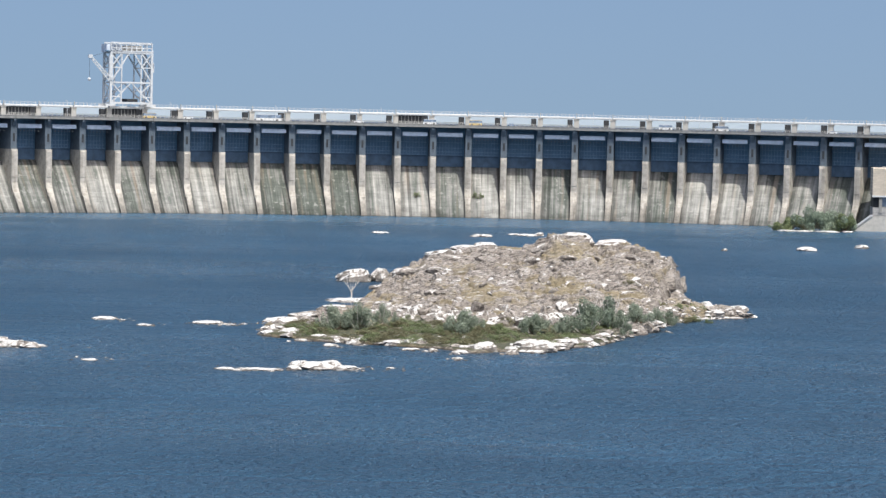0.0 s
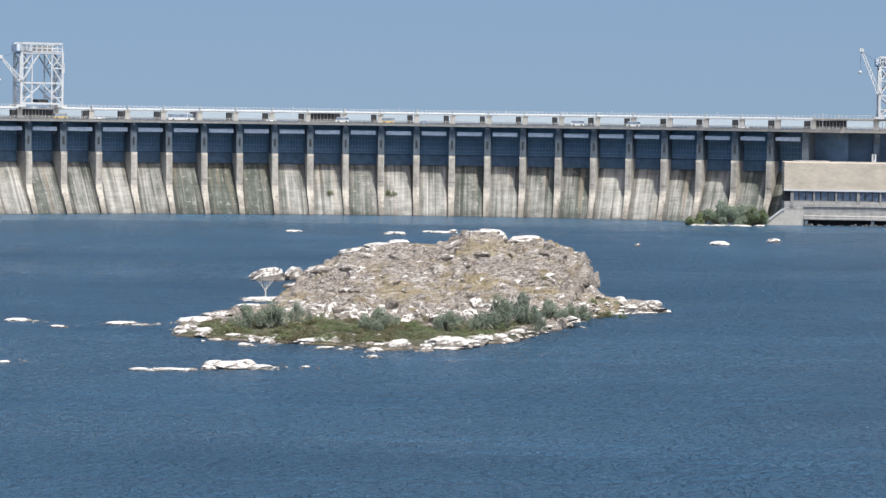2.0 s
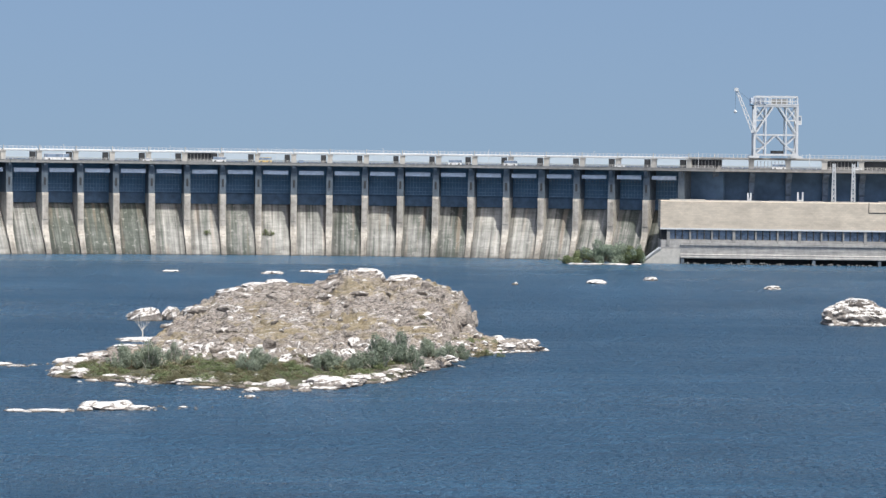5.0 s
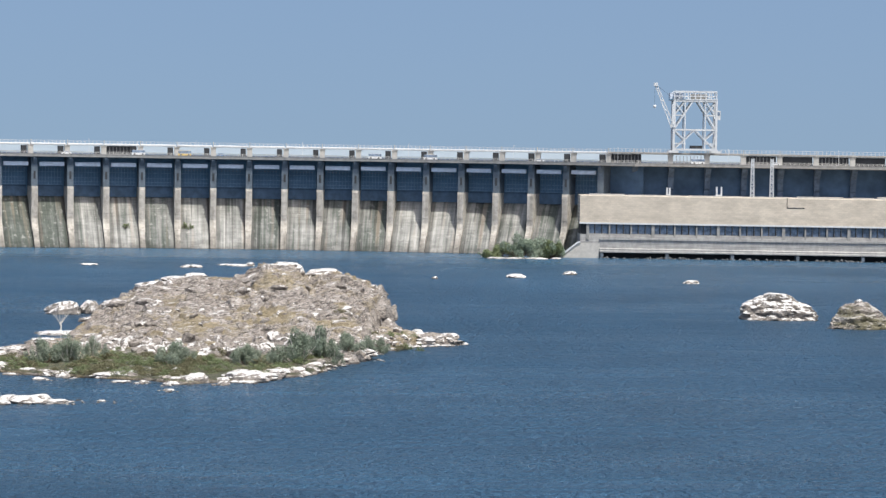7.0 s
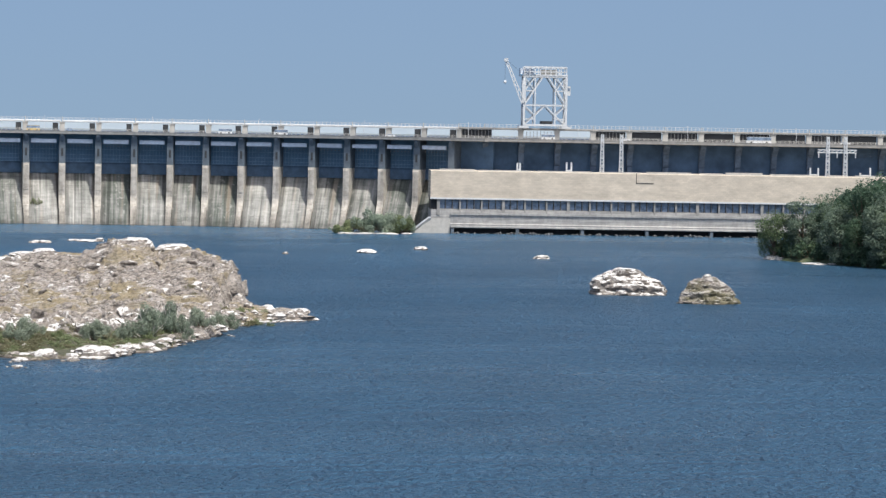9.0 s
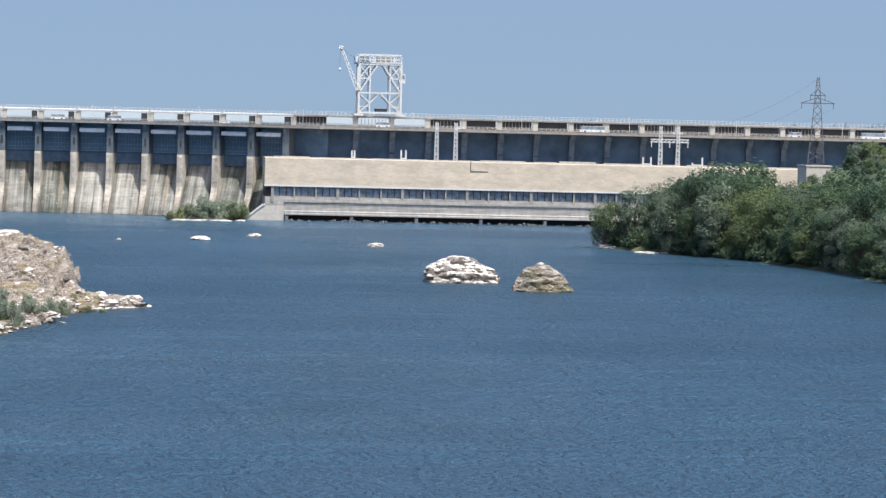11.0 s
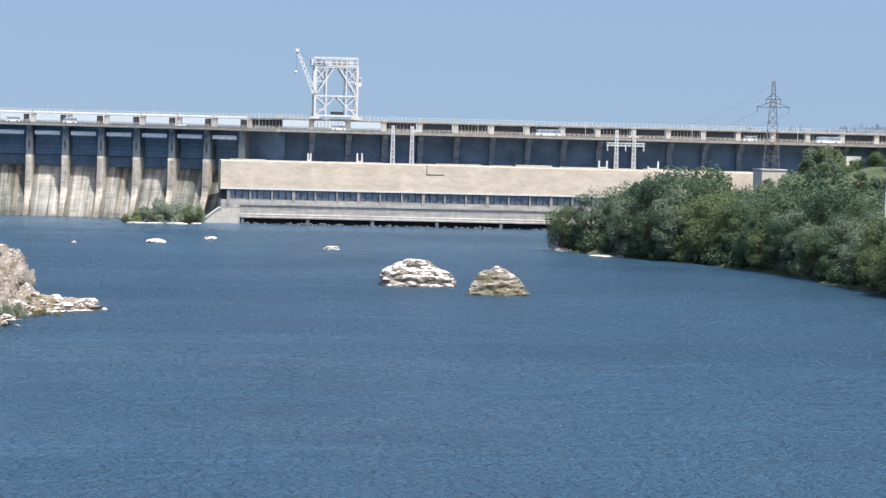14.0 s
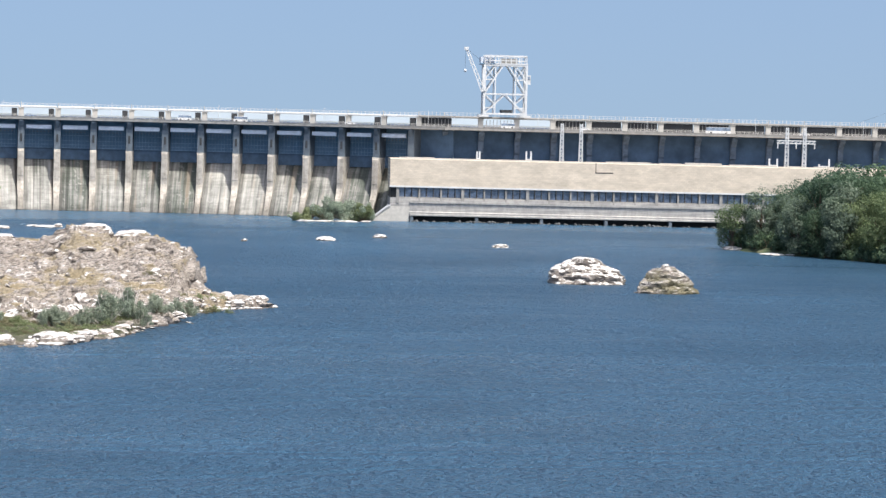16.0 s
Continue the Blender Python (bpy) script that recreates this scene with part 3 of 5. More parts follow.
post = mesh_of("window_post", box(-0.36, 0.36, 0.25, 1.6, 8.6, 15.6), M_CONC)
fat = mesh_of("window_post", box(-0.65, 0.65, 0.2, 1.6, 8.2, 15.6), M_CONC)
pane = mesh_of("pane", box(0.38, 2.82, 1.7, 1.8, 10.9, 15.3), M_GLASS)
mull = bmesh.new()
for k in range(4):
    box(0.25 + k * 3.1 - 0.1, 0.25 + k * 3.1 + 0.1, 1.55, 1.75, 10.6, 15.6, mull)
box(0.1, 9.5, 1.5, 1.8, 10.5, 10.95, mull)
box(0.1, 9.5, 1.6, 1.75, 13.9, 14.05, mull)
mull = mesh_of("window_frame", mull, M_CONC)
for k in range(31):
    x = 3.6 + k * 9.67
    at = Matrix.Translation((x, 0, 0))
    part("window_post", fat if k % 3 == 0 else post, None, ph).matrix_basis = at
    w = part("window", mull, None, ph)
    w.matrix_basis = at
    for j in range(3):
        p = part("pane", pane, None, w)
        p.matrix_basis = Matrix.Translation((0.05 + j * 3.1, 0, 0))
# plain back wall; the outlets' shade is put into its near-black colour
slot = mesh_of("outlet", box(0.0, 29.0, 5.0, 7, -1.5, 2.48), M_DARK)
foot = mesh_of("outlet_pier", prism([(-0.9, -2), (-0.7, 2.0), (-0.2, 2.48), (5, 2.48), (5, -2)], -0.7, 0.7), M_SHADE_CONC)
for k in range(10):
    at = Matrix.Translation((10 + k * 29.0, 0, 0))
    part("outlet", slot, None, ph).matrix_basis = at
    part("outlet_pier", foot, None, ph).matrix_basis = at
bm = prism([(-8.6, -2), (-8.6, 0.5), (-7.4, 0.9), (-0.6, 6.6), (9.0, 6.6), (9.0, -2)], -0.2, 6.0)
wing = part("wing_wall", bm, M_CONC_LIGHT, ph, "sloping pale concrete wing wall")
wing.matrix_basis = Matrix.Translation((0, 6.2, 0)) @ Matrix.Rotation(radians(-90), 4, 'Z')
cap = part("wing_coping", prism([(-8.9, 0.5), (-8.9, 1.0), (-0.7, 7.3), (0.4, 7.3), (0.4, 6.62), (-0.5, 6.62), (-8.4, 0.5)], 6.0, 6.5), M_STEEL_WHITE, ph, "white coping")
cap.matrix_basis = wing.matrix_basis
bm = box(92.0, 99.6, -0.1, 0.02, 23.4, 23.75)
box(91.7, 92.0, -0.1, 0.02, 23.4, 28.0, bm)
part("roof_drain", bm, M_DARK, ph, "dark drain pipe")
# dark wet stones along the waterline
stones = [rock_shape(90 + k) for k in range(4)]
rv, rf = [], []
rnd = random.Random(77)
to = ph.matrix_basis
for k in range(330):
    x = 9.5 + (PH_LONG - 12) * rnd.random()
    w, b = rnd.uniform(0.8, 2.0), len(rv)
    m = to @ Matrix.Translation((x, rnd.uniform(-2.6, -0.4), rnd.uniform(-0.6, 0.35))) @ Matrix.Rotation(rnd.uniform(0, 6), 4, 'Z') @ Matrix.Diagonal((w * 0.6, w * 0.5, w * 0.55, 1))
    vs, fs = stones[k % 4]
    rv.extend(tuple(m @ v) for v in vs)
    rf.extend(tuple(b + i for i in f) for f in fs)
me = bpy.data.meshes.new("riprap")
me.from_pydata(rv, [], rf)
me.materials.append(plain("wet_stone", (0.075, 0.078, 0.08), 0.7, 0.0, 0.6, 1.2))
tagged(new("riprap", me), "dark wet stones along the powerhouse waterline", "riprap", kind="stuff")
# low upstand along the roof, in uneven lengths
rnd = random.Random(9)
x = 4.0
while x < 240:
    ln = rnd.uniform(7, 26)
    part("roof_upstand", box(x, x + ln, 1.0, 2.0, 28.0, 28.0 + rnd.uniform(0.4, 1.1)), M_CONC_LIGHT, ph)
    x += ln + rnd.uniform(1, 5)


# ---- steel masts ----
def lattice_mast(bm, x, y, z0, z1, w0, w1, bar=0.25, steps=7):
    """A tapering four-legged lattice mast."""
    def corner(k, z):
        f = (z - z0) / (z1 - z0)
        w = (w0 + (w1 - w0) * f) / 2
        sx, sy = ((-1, -1), (1, -1), (1, 1), (-1, 1))[k % 4]
        return Vector((x + sx * w, y + sy * w, z))
    for k in range(4):
        strut(bm, corner(k, z0), corner(k, z1), bar)
    for s in range(steps):
        za, zb = z0 + (z1 - z0) * s / steps, z0 + (z1 - z0) * (s + 1) / steps
        for k in range(4):
            strut(bm, corner(k, za), corner(k + 1, zb) if s % 2 else corner(k + 1, za), bar * 0.7)
            strut(bm, corner(k + 1, za) if s % 2 else corner(k, zb), corner(k, zb) if s % 2 else corner(k + 1, za), bar * 0.7)
    return bm


def portal(xs, top, crossbar=None):
    ob = tagged(new("line_portal"), "white lattice power line portal on the powerhouse roof", "mast", group="masts on the powerhouse roof")
    ob.matrix_basis = dam_pose(LAST + 0.0001)
    for x in xs:
        part("mast", lattice_mast(bmesh.new(), x, -16, 28.0, top, 1.6, 1.0, 0.32, 9), M_STEEL_WHITE, ob)
    if crossbar:
        a, b, z = crossbar
        bm = bmesh.new()
        strut(bm, (a, -16.4, z + 0.6), (b, -16.4, z + 0.6), 0.45)
        strut(bm, (a, -16.4, z - 0.6), (b, -16.4, z - 0.6), 0.45)
        n = 9
        for k in range(n):
            u, v = a + (b - a) * k / n, a + (b - a) * (k + 1) / n
            strut(bm, (u, -16.4, z - 0.6), (v, -16.4, z + 0.6), 0.3)
        part("cross_arm", bm, M_STEEL_WHITE, ob)
        for x in (a + 0.5, (a + b) / 2, b - 0.5):
            bm = bmesh.new()
            strut(bm, (x, -16.4, z - 0.6), (x, -16.4, z - 3.0), 0.4)
            part("insulator", bm, M_STEEL_WHITE, ob)
    return ob


portal((67.3, 75.9), 45.2)
portal((169.1, 177.1), 45.9, (164.4, 182.1, 39.4))


def bracket_frame(x0, x1, h0, h1):
    ob = tagged(new("switch_frame"), "small white steel switch frame on the powerhouse roof", "mast", group="masts on the powerhouse roof")
    ob.matrix_basis = dam_pose(LAST + 0.0001)
    bm = bmesh.new()
    strut(bm, (x0, -16, 28.0), (x0, -16, h0), 0.7)
    part("upright", bm, M_STEEL_WHITE, ob)
    bm = bmesh.new()
    strut(bm, (x1, -16, 28.0), (x1, -16, h1), 0.7)
    part("upright", bm, M_STEEL_WHITE, ob)
    part("sill", box(x0, x1, -16.3, -15.7, 28.0, 29.0), M_STEEL_WHITE, ob)


bracket_frame(161.3, 164.9, 31.8, 31.8)
bracket_frame(184.0, 188.5, 29.8, 32.2)
bracket_frame(51.5, 53.6, 32.4, 32.4)
bracket_frame(29.4, 30.6, 31.8, 31.8)


# ---- gantry cranes ----
def gantry_crane(m, jib_tip, label):
    """A four-legged travelling gantry on the runway, with braced sides, a railed machine deck and a jib."""
    c = tagged(new("gantry_crane"), label, "crane", group="cranes on the dam")
    c.matrix_basis = m
    W, D = 9.6, 5.0
    white = M_STEEL_WHITE
    for sy in (-1, 1):
        y = sy * D
        for sx in (-1, 1):
            bm = bmesh.new()
            strut(bm, (sx * W, y, 0.9), (sx * W, y, 23), 1.0)
            part("leg", bm, white, c)
            bm = bmesh.new()
            box(sx * W - 2.2, sx * W + 2.2, y - 0.5, y + 0.5, 0, 0.9, bm)
            part("bogie", bm, white, c)
        for p, q, t in (((-W, 1.4), (W, 1.4), 0.8), ((-W, 10.0), (W, 10.0), 0.7), ((-W, 22.6), (W, 22.6), 0.9), ((-W, 4.0), (-4.6, 4.0), 0.45), ((4.6, 4.0), (W, 4.0), 0.45)):
            part("cross_beam", strut(bmesh.new(), (p[0], y, p[1]), (q[0], y, q[1]), t), white, c)
        for k in (-1, 1):
            for p, q, t in (((4.6, 1.4), (4.6, 22.6), 0.55), ((W, 10.0), (1.2, 22.4), 0.6), ((W, 16.3), (4.6, 16.3), 0.5), ((W, 16.3), (4.6, 22.4), 0.5),
                            ((W, 22.4), (4.6, 16.3), 0.4), ((W, 10.0), (4.6, 5.6), 0.5), ((W, 1.4), (4.6, 5.6), 0.5), ((0, 10.0), (4.6, 5.6), 0.5)):
                part("brace", strut(bmesh.new(), (k * p[0], y, p[1]), (k * q[0], y, q[1]), t), white, c)
    for sx in (-1, 1):
        x = sx * W
        for z in (1.4, 10.0, 22.6):
            part("side_beam", strut(bmesh.new(), (x, -D, z), (x, D, z), 0.6), white, c)
        for a, b in ((1.4, 10.0), (10.0, 16.3), (16.3, 22.6)):
            part("side_brace", strut(bmesh.new(), (x, -D, a), (x, D, b), 0.4), white, c)
            part("side_brace", strut(bmesh.new(), (x, D, a), (x, -D, b), 0.4), white, c)
    deck = part("machine_deck", box(-W - 0.6, W + 0.6, -D - 0.6, D + 0.6, 22.9, 23.4), white, c)
    bm = bmesh.new()
    for sy in (-1, 1):
        for z, t in ((24.6, 0.35), (26.6, 0.7)):
            strut(bm, (-W, sy * D, z), (W, sy * D, z), t)
        for k in range(9):
            x = -W + 2 * W * k / 8
            strut(bm, (x, sy * D, 23.4), (x, sy * D, 26.6), 0.42)
    for sx in (-1, 1):
        for z in (24.6, 26.2):
            strut(bm, (sx * W, -D, z), (sx * W, D, z), 0.4)
    part("railing", bm, white, deck)
    part("machine_house", box(-W - 1.9, -W + 4.2, -4.2, 3.5, 22.6, 26.0), M_HOIST, deck, "grey machine house")
    part("house_gallery", box(-W - 2.6, -W + 5.0, -5.6, -4.3, 23.0, 23.4), M_GATE, deck, "dark gallery")
    part("winch_house", box(-1.8, 5.6, -3.0, 3.5, 23.4, 25.6), M_CONC, deck, "pale winch house")
    part("trolley", box(-1.5, 3.5, -4.2, 4.2, 1.9, 3.2), M_DARK, c)
    cab = part("cab", box(W + 0.2, W + 2.2, -2, 1, 14.5, 18.5), white, c)
    part("cab_window", box(W + 0.5, W + 1.9, -2.05, -1.98, 16.4, 18.0), M_GLASS, cab)
    bm = bmesh.new()
    strut(bm, (-W - 0.2, -D, 11.0), (-W - 0.2, -D, 21.0), 1.7)
    part("jib_tower", bm, white, c)
    bm = bmesh.new()
    a, b = Vector((-W - 0.5, -D - 0.8, 11.0)), Vector((jib_tip[0], -D - 0.8, jib_tip[1]))
    side = Vector((b.z - a.z, 0, a.x - b.x)).normalized() * 0.8
    for s in (-1, 1):
        strut(bm, a + side * s, b + side * s * 0.45, 0.42)
    for k in range(9):
        p, q = a.lerp(b, k / 9), a.lerp(b, (k + 1) / 9)
        s = 1 if k % 2 else -1
        strut(bm, p + side * s, q - side * s * 0.6, 0.3)
    box(b.x - 1.0, b.x + 0.9, b.y - 0.6, b.y + 0.6, b.z - 0.7, b.z + 0.7, bm)
    jib = part("jib", bm, white, c)
    bm = bmesh.new()
    strut(bm, (b.x - 0.4, b.y, b.z), (b.x - 0.4, b.y, b.z - 9), 0.09)
    part("hoist_cable", bm, M_DARK, jib)
    part("stay_cable", strut(bmesh.new(), b, (-W, -D, 23.0), 0.09), M_DARK, jib)
    bm = bmesh.new()
    bmesh.ops.create_icosphere(bm, subdivisions=2, radius=0.75, matrix=Matrix.Translation((b.x - 0.4, b.y, b.z - 9.6)))
    part("hook_block", bm, white, jib)
    return c


Z_RUN = Z_BEAM + 1.0
gantry_crane(dam_pose(3.55) @ pose(0, 16, Z_RUN) @ Matrix.Diagonal((1, 1, 1.07, 1)), (-19.5, 20.6), "white steel gantry crane with a lowered jib on the dam")
gantry_crane(dam_pose(LAST + 44.6 / WING_BAY) @ pose(-0.8, 16, Z_RUN) @ Matrix.Diagonal((1, 1, 1.045, 1)), (-18.2, 29.5), "white steel gantry crane with a raised jib on the dam")


# ---- vehicles on the dam road ----
M_CAR_WHITE = plain("white_car_paint", (0.75, 0.75, 0.74), 0.3, 0, 0.05)
M_CAR_YELLOW = plain("yellow_car_paint", (0.62, 0.42, 0.08), 0.4, 0, 0.1)
M_CAR_BLUE = plain("blue_car_paint", (0.12, 0.22, 0.38), 0.35, 0, 0.1)
M_TYRE = plain("tyre_rubber", (0.02, 0.02, 0.02), 0.9)


def vehicle(kind, paint, m, label):
    L, Wd, H, sill, roof = {"car": (4.4, 1.8, 1.5, 0.85, 0.6), "bus": (11.5, 2.5, 3.0, 1.3, 0.95), "van": (6.0, 2.1, 2.5, 1.1, 0.8)}[kind]
    v = tagged(new(kind), label, kind, group="vehicles on the dam road")
    v.matrix_basis = m
    h = L / 2
    low = prism([(-Wd / 2, 0.3), (-Wd / 2, sill), (-Wd / 2 + 0.08, sill + 0.05), (Wd / 2 - 0.08, sill + 0.05), (Wd / 2, sill), (Wd / 2, 0.3)], -h, h)
    part("body", low, paint, v)
    k = h * (0.62 if kind == "car" else 0.97)
    part("window_band", prism([(-Wd / 2 + 0.1, sill + 0.05), (-Wd / 2 + 0.2, H - 0.12), (Wd / 2 - 0.2, H - 0.12), (Wd / 2 - 0.1, sill + 0.05)], -k, k * 0.8 if kind == "car" else k), M_GLASS, v)
    part("roof", box(-k * 0.85, k * 0.62 if kind == "car" else k * 0.98, -Wd / 2 + 0.15, Wd / 2 - 0.15, H - 0.12, H), paint, v)
    for sx in (-0.62, 0.62):
        for sy in (-1, 1):
            bm = bmesh.new()
            bmesh.ops.create_cone(bm, cap_ends=True, segments=14, radius1=0.33 if kind == "car" else 0.48, radius2=0.33 if kind == "car" else 0.48, depth=0.25,
                                  matrix=Matrix.Translation((sx * h, sy * (Wd / 2 - 0.12), 0.33 if kind == "car" else 0.48)) @ Matrix.Rotation(radians(90), 4, 'X'))
            part("wheel", bm, M_TYRE, v)
    return v


for i, kind, paint, lane, label in ((3.95, "van", M_CAR_YELLOW, 4, "yellow van driving on the dam road"), (5.05, "car", M_CAR_WHITE, 4, "white car on the dam road"),
                                    (7.4, "bus", M_CAR_WHITE, 8, "white bus on the dam road"), (9.9, "car", M_CAR_WHITE, 4, "white car on the dam road"),
                                    (11.9, "van", M_CAR_WHITE, 4, "white van on the dam road"), (13.2, "van", M_CAR_YELLOW, 8, "yellow van driving on the dam road"),
                                    (14.2, "car", M_CAR_BLUE, 4, "blue car on the dam road"), (18.5, "van", M_CAR_WHITE, 8, "white van on the dam road"),
                                    (20.1, "van", M_CAR_WHITE, 4, "white van on the dam road"), (23.2, "car", M_CAR_WHITE, 4, "white car on the dam road"),
                                    (27.7, "van", M_CAR_WHITE, 4, "white van on the dam road"), (29.8, "car", M_CAR_WHITE, 4, "white car on the dam road"),
                                    (33.5, "bus", M_CAR_WHITE, 4, "white bus on the dam road"), (35.9, "car", M_CAR_WHITE, 4, "white car on the dam road"),
                                    (39.2, "van", M_CAR_WHITE, 4, "white van on the dam road"), (41.5, "bus", M_CAR_WHITE, 8, "white bus on the dam road")):
    vehicle(kind, paint, dam_pose(i) @ pose(0, lane, Z_ROAD), label)

# ---- water and far land ----
big_sheet("river", -3500, 4500, -2500, 1330, 0, M_WATER, "dark blue rippled river water below the dam", "water")
big_sheet("reservoir", -4000, 4800, 1310, 4900, 36, M_WATER_FLAT, "calm reservoir water held behind the dam", "water")


# ---- the islet's form ----
RIDGE = [(-30, 0.4), (-22, 1.6), (-16, 3.4), (-11.8, 5.1), (-6.6, 8.2), (0.9, 11.4), (9.9, 13.9), (18.8, 12.4), (23.3, 13.3), (28.6, 16.3), (36.8, 16.3),
         (39.8, 13.6), (44.3, 15.4), (48.7, 15.1), (54.7, 12.5), (58.5, 10.9), (62.0, 9.2), (63.2, 1.2), (75, 0.5)]
LEFT = [(545, 6), (552, 0), (562, -22), (575, -37), (610, -38), (640, -32), (655, -24), (690, -19), (740, -16), (770, -8), (795, 10)]
RIGHT = [(545, 12), (552, 21), (565, 30), (580, 35), (613, 47), (640, 53), (655, 62), (662, 73), (671, 72), (677, 62), (690, 60.5), (740, 63.5), (770, 58), (795, 30)]
RISE = [(540, 0.0), (598, 0.06), (610, 0.17), (622, 0.27), (655, 0.42), (690, 0.70), (715, 0.92), (738, 1.0), (760, 0.85), (795, 0.0)]


def island_base(x, y):
    k = lerp(RISE, y)
    if x > 47:
        # the steep end stands back behind a low apron
        k *= min(1.0, max(0.1, (y - 634 - 5.6 * (x - 47)) / 16))
    flat = lerp([(545, 0.5), (575, 0.9), (640, 2.2)], y) + 0.5 * noise.noise((x * 0.08, y * 0.06, 0))
    return flat * (1 - k) + lerp(RIDGE, x) * k, k


def island_height(x, y):
    edge = min(x - lerp(LEFT, y), lerp(RIGHT, y) - x, (y - 545) * 0.8, (796 - y))
    edge += 3.0 * noise.noise((x * 0.11, y * 0.07, 3.0)) + 1.4 * noise.noise((x * 0.4, y * 0.25, 7.0))
    if edge < -4:
        return -2.0
    h, k = island_base(x, y)
    a = min(max(k - 0.06, 0) * 6, 1)
    # broken ledges: uneven benches with steep fronts, cut into large blocks
    wx = x + 2.5 * noise.noise((x * 0.12, y * 0.05, 5))
    wy = y + 6.0 * noise.noise((x * 0.10, y * 0.05, 8))
    d, pts = noise.voronoi(Vector((wx * 0.075, wy * 0.075, 0.5)))
    cell = noise.cell(pts[0] * 9.7)
    fine, fp = noise.voronoi(Vector((wx * 0.21, wy * 0.22, 4.0)))
    chip = noise.cell(fp[0] * 7.3)
    step = 1.5
    q = h / step + 1.0 * cell + 0.35 * chip + 0.5 * noise.noise((x * 0.06, y * 0.06, 9))
    f = q - math.floor(q)
    bench = (math.floor(q) + f ** 9) * step - 0.45 * step - (0.9 * cell + 0.2 * chip) * step * 0.75
    crack = -1.3 * max(0.0, 1 - (d[1] - d[0]) * 8) - 0.5 * max(0.0, 1 - (fine[1] - fine[0]) * 6)
    rough = 0.5 * noise.fractal(Vector((x * 0.34, y * 0.3, 0)), 0.8, 2.1, 5)
    h = h * (1 - 0.85 * a) + bench * 0.85 * a + a * (crack + rough + 0.3) + (1 - a) * 0.3 * noise.noise((x * 0.6, y * 0.4, 2))
    t = max(0.0, min(1.0, (edge + 1.0) / 3.0))
    return -2.0 + (h + 2.0) * t ** 0.6


# ---- rocks ----
def rock_mesh(seed, material, rough=0.3, flat=0.5, sub=3):
    """A weathered block: a ball cut by flat cleavage planes and split by joints, about 2 wide, 2 deep, 1 high."""
    rnd = random.Random(seed)
    bm = bmesh.new()
    bmesh.ops.create_icosphere(bm, subdivisions=sub, radius=1.0)
    planes = [(Vector((rnd.gauss(0, 1), rnd.gauss(0, 1), rnd.gauss(0.3, 0.6))).normalized(), rnd.uniform(0.42, 0.8)) for _ in range(16)]
    off = Vector((seed * 7.0, 1.3, 0))
    for v in bm.verts:
        p = v.co.copy()
        for n, d in planes:
            k = p.dot(n)
            if k > d:
                p -= n * (k - d)
        u, _ = noise.voronoi(Vector((p.x * 1.6, p.y * 1.6, p.z * 2.6)) + off)
        p *= 1 + rough * 0.6 * noise.fractal(p * 1.4 + off, 1.0, 2.0, 4) - 0.09 * max(0.0, 1 - (u[1] - u[0]) * 5) + 0.07 * (u[1] - u[0])
        p.z = max(p.z, -0.35)
        v.co = (p.x, p.y, p.z * flat * 1.7)
    return mesh_of("boulder", bm, material)


def slab_mesh(seed, material):
    """A split slab: uneven outline, undercut foot, upright broken sides and a nearly flat top, about 2 wide, 0.7 high."""
    rnd = random.Random(seed)
    bm = bmesh.new()
    n = 15
    angles = [(k + rnd.uniform(-0.3, 0.3)) / n * 2 * math.pi for k in range(n)]
    reach = [rnd.uniform(0.78, 1.06) for _ in range(n)]
    tilt = Vector((rnd.uniform(-0.13, 0.13), rnd.uniform(-0.16, 0.02)))
    rings = []
    for z, r in ((-0.5, 1.12), (0.0, 1.06), (0.12, 1.03), (0.26, 0.98), (0.42, 0.88), (0.55, 0.68), (0.63, 0.36)):
        ring = []
        for a, q in zip(angles, reach):
            d = r * q * rnd.uniform(0.86, 1.1)
            x, y = math.cos(a) * d, math.sin(a) * d
            ring.append(bm.verts.new((x, y, z + (rnd.uniform(-0.09, 0.09) + tilt.x * x + tilt.y * y) * (1 if z > 0.1 else 0))))
        rings.append(ring)
    for a, b in zip(rings, rings[1:]):
        for k in range(n):
            bm.faces.new((a[k], a[(k + 1) % n], b[(k + 1) % n], b[k]))
    top = bm.verts.new((0, 0, 0.67))
    for k in range(n):
        bm.faces.new((rings[-1][k], rings[-1][(k + 1) % n], top))
    return mesh_of("boulder", bm, material)


ROCKS = [slab_mesh(k + 300, M_ROCK_WHITE) for k in range(7)]
ROCKS_BROWN = [rock_mesh(20 + k, M_LEDGE) for k in range(6)]


def boulder(x, y, w, h, k, sink=0.15, brown=False, label="", group="", z=0.0, wide=1.3):
    ob = new("boulder", (ROCKS_BROWN if brown else ROCKS)[k % (6 if brown else 7)])
    ob.matrix_basis = Matrix.Translation((x, y, z - sink)) @ Matrix.Rotation(0.35 * math.sin(k * 1.3), 4, 'Z') @ Matrix.Diagonal((w / 2 * wide, w / 2 * wide * 0.9, h / 0.7, 1))
    return tagged(ob, label or "granite boulder whitened by droppings at the water's edge", "boulder", group or "boulders on the islet's shore")


PEBBLES = [rock_mesh(60 + k, None, 0.3, 0.5, 2) for k in range(6)]
rubble_verts, rubble_faces, rubble_brown = [], [], []


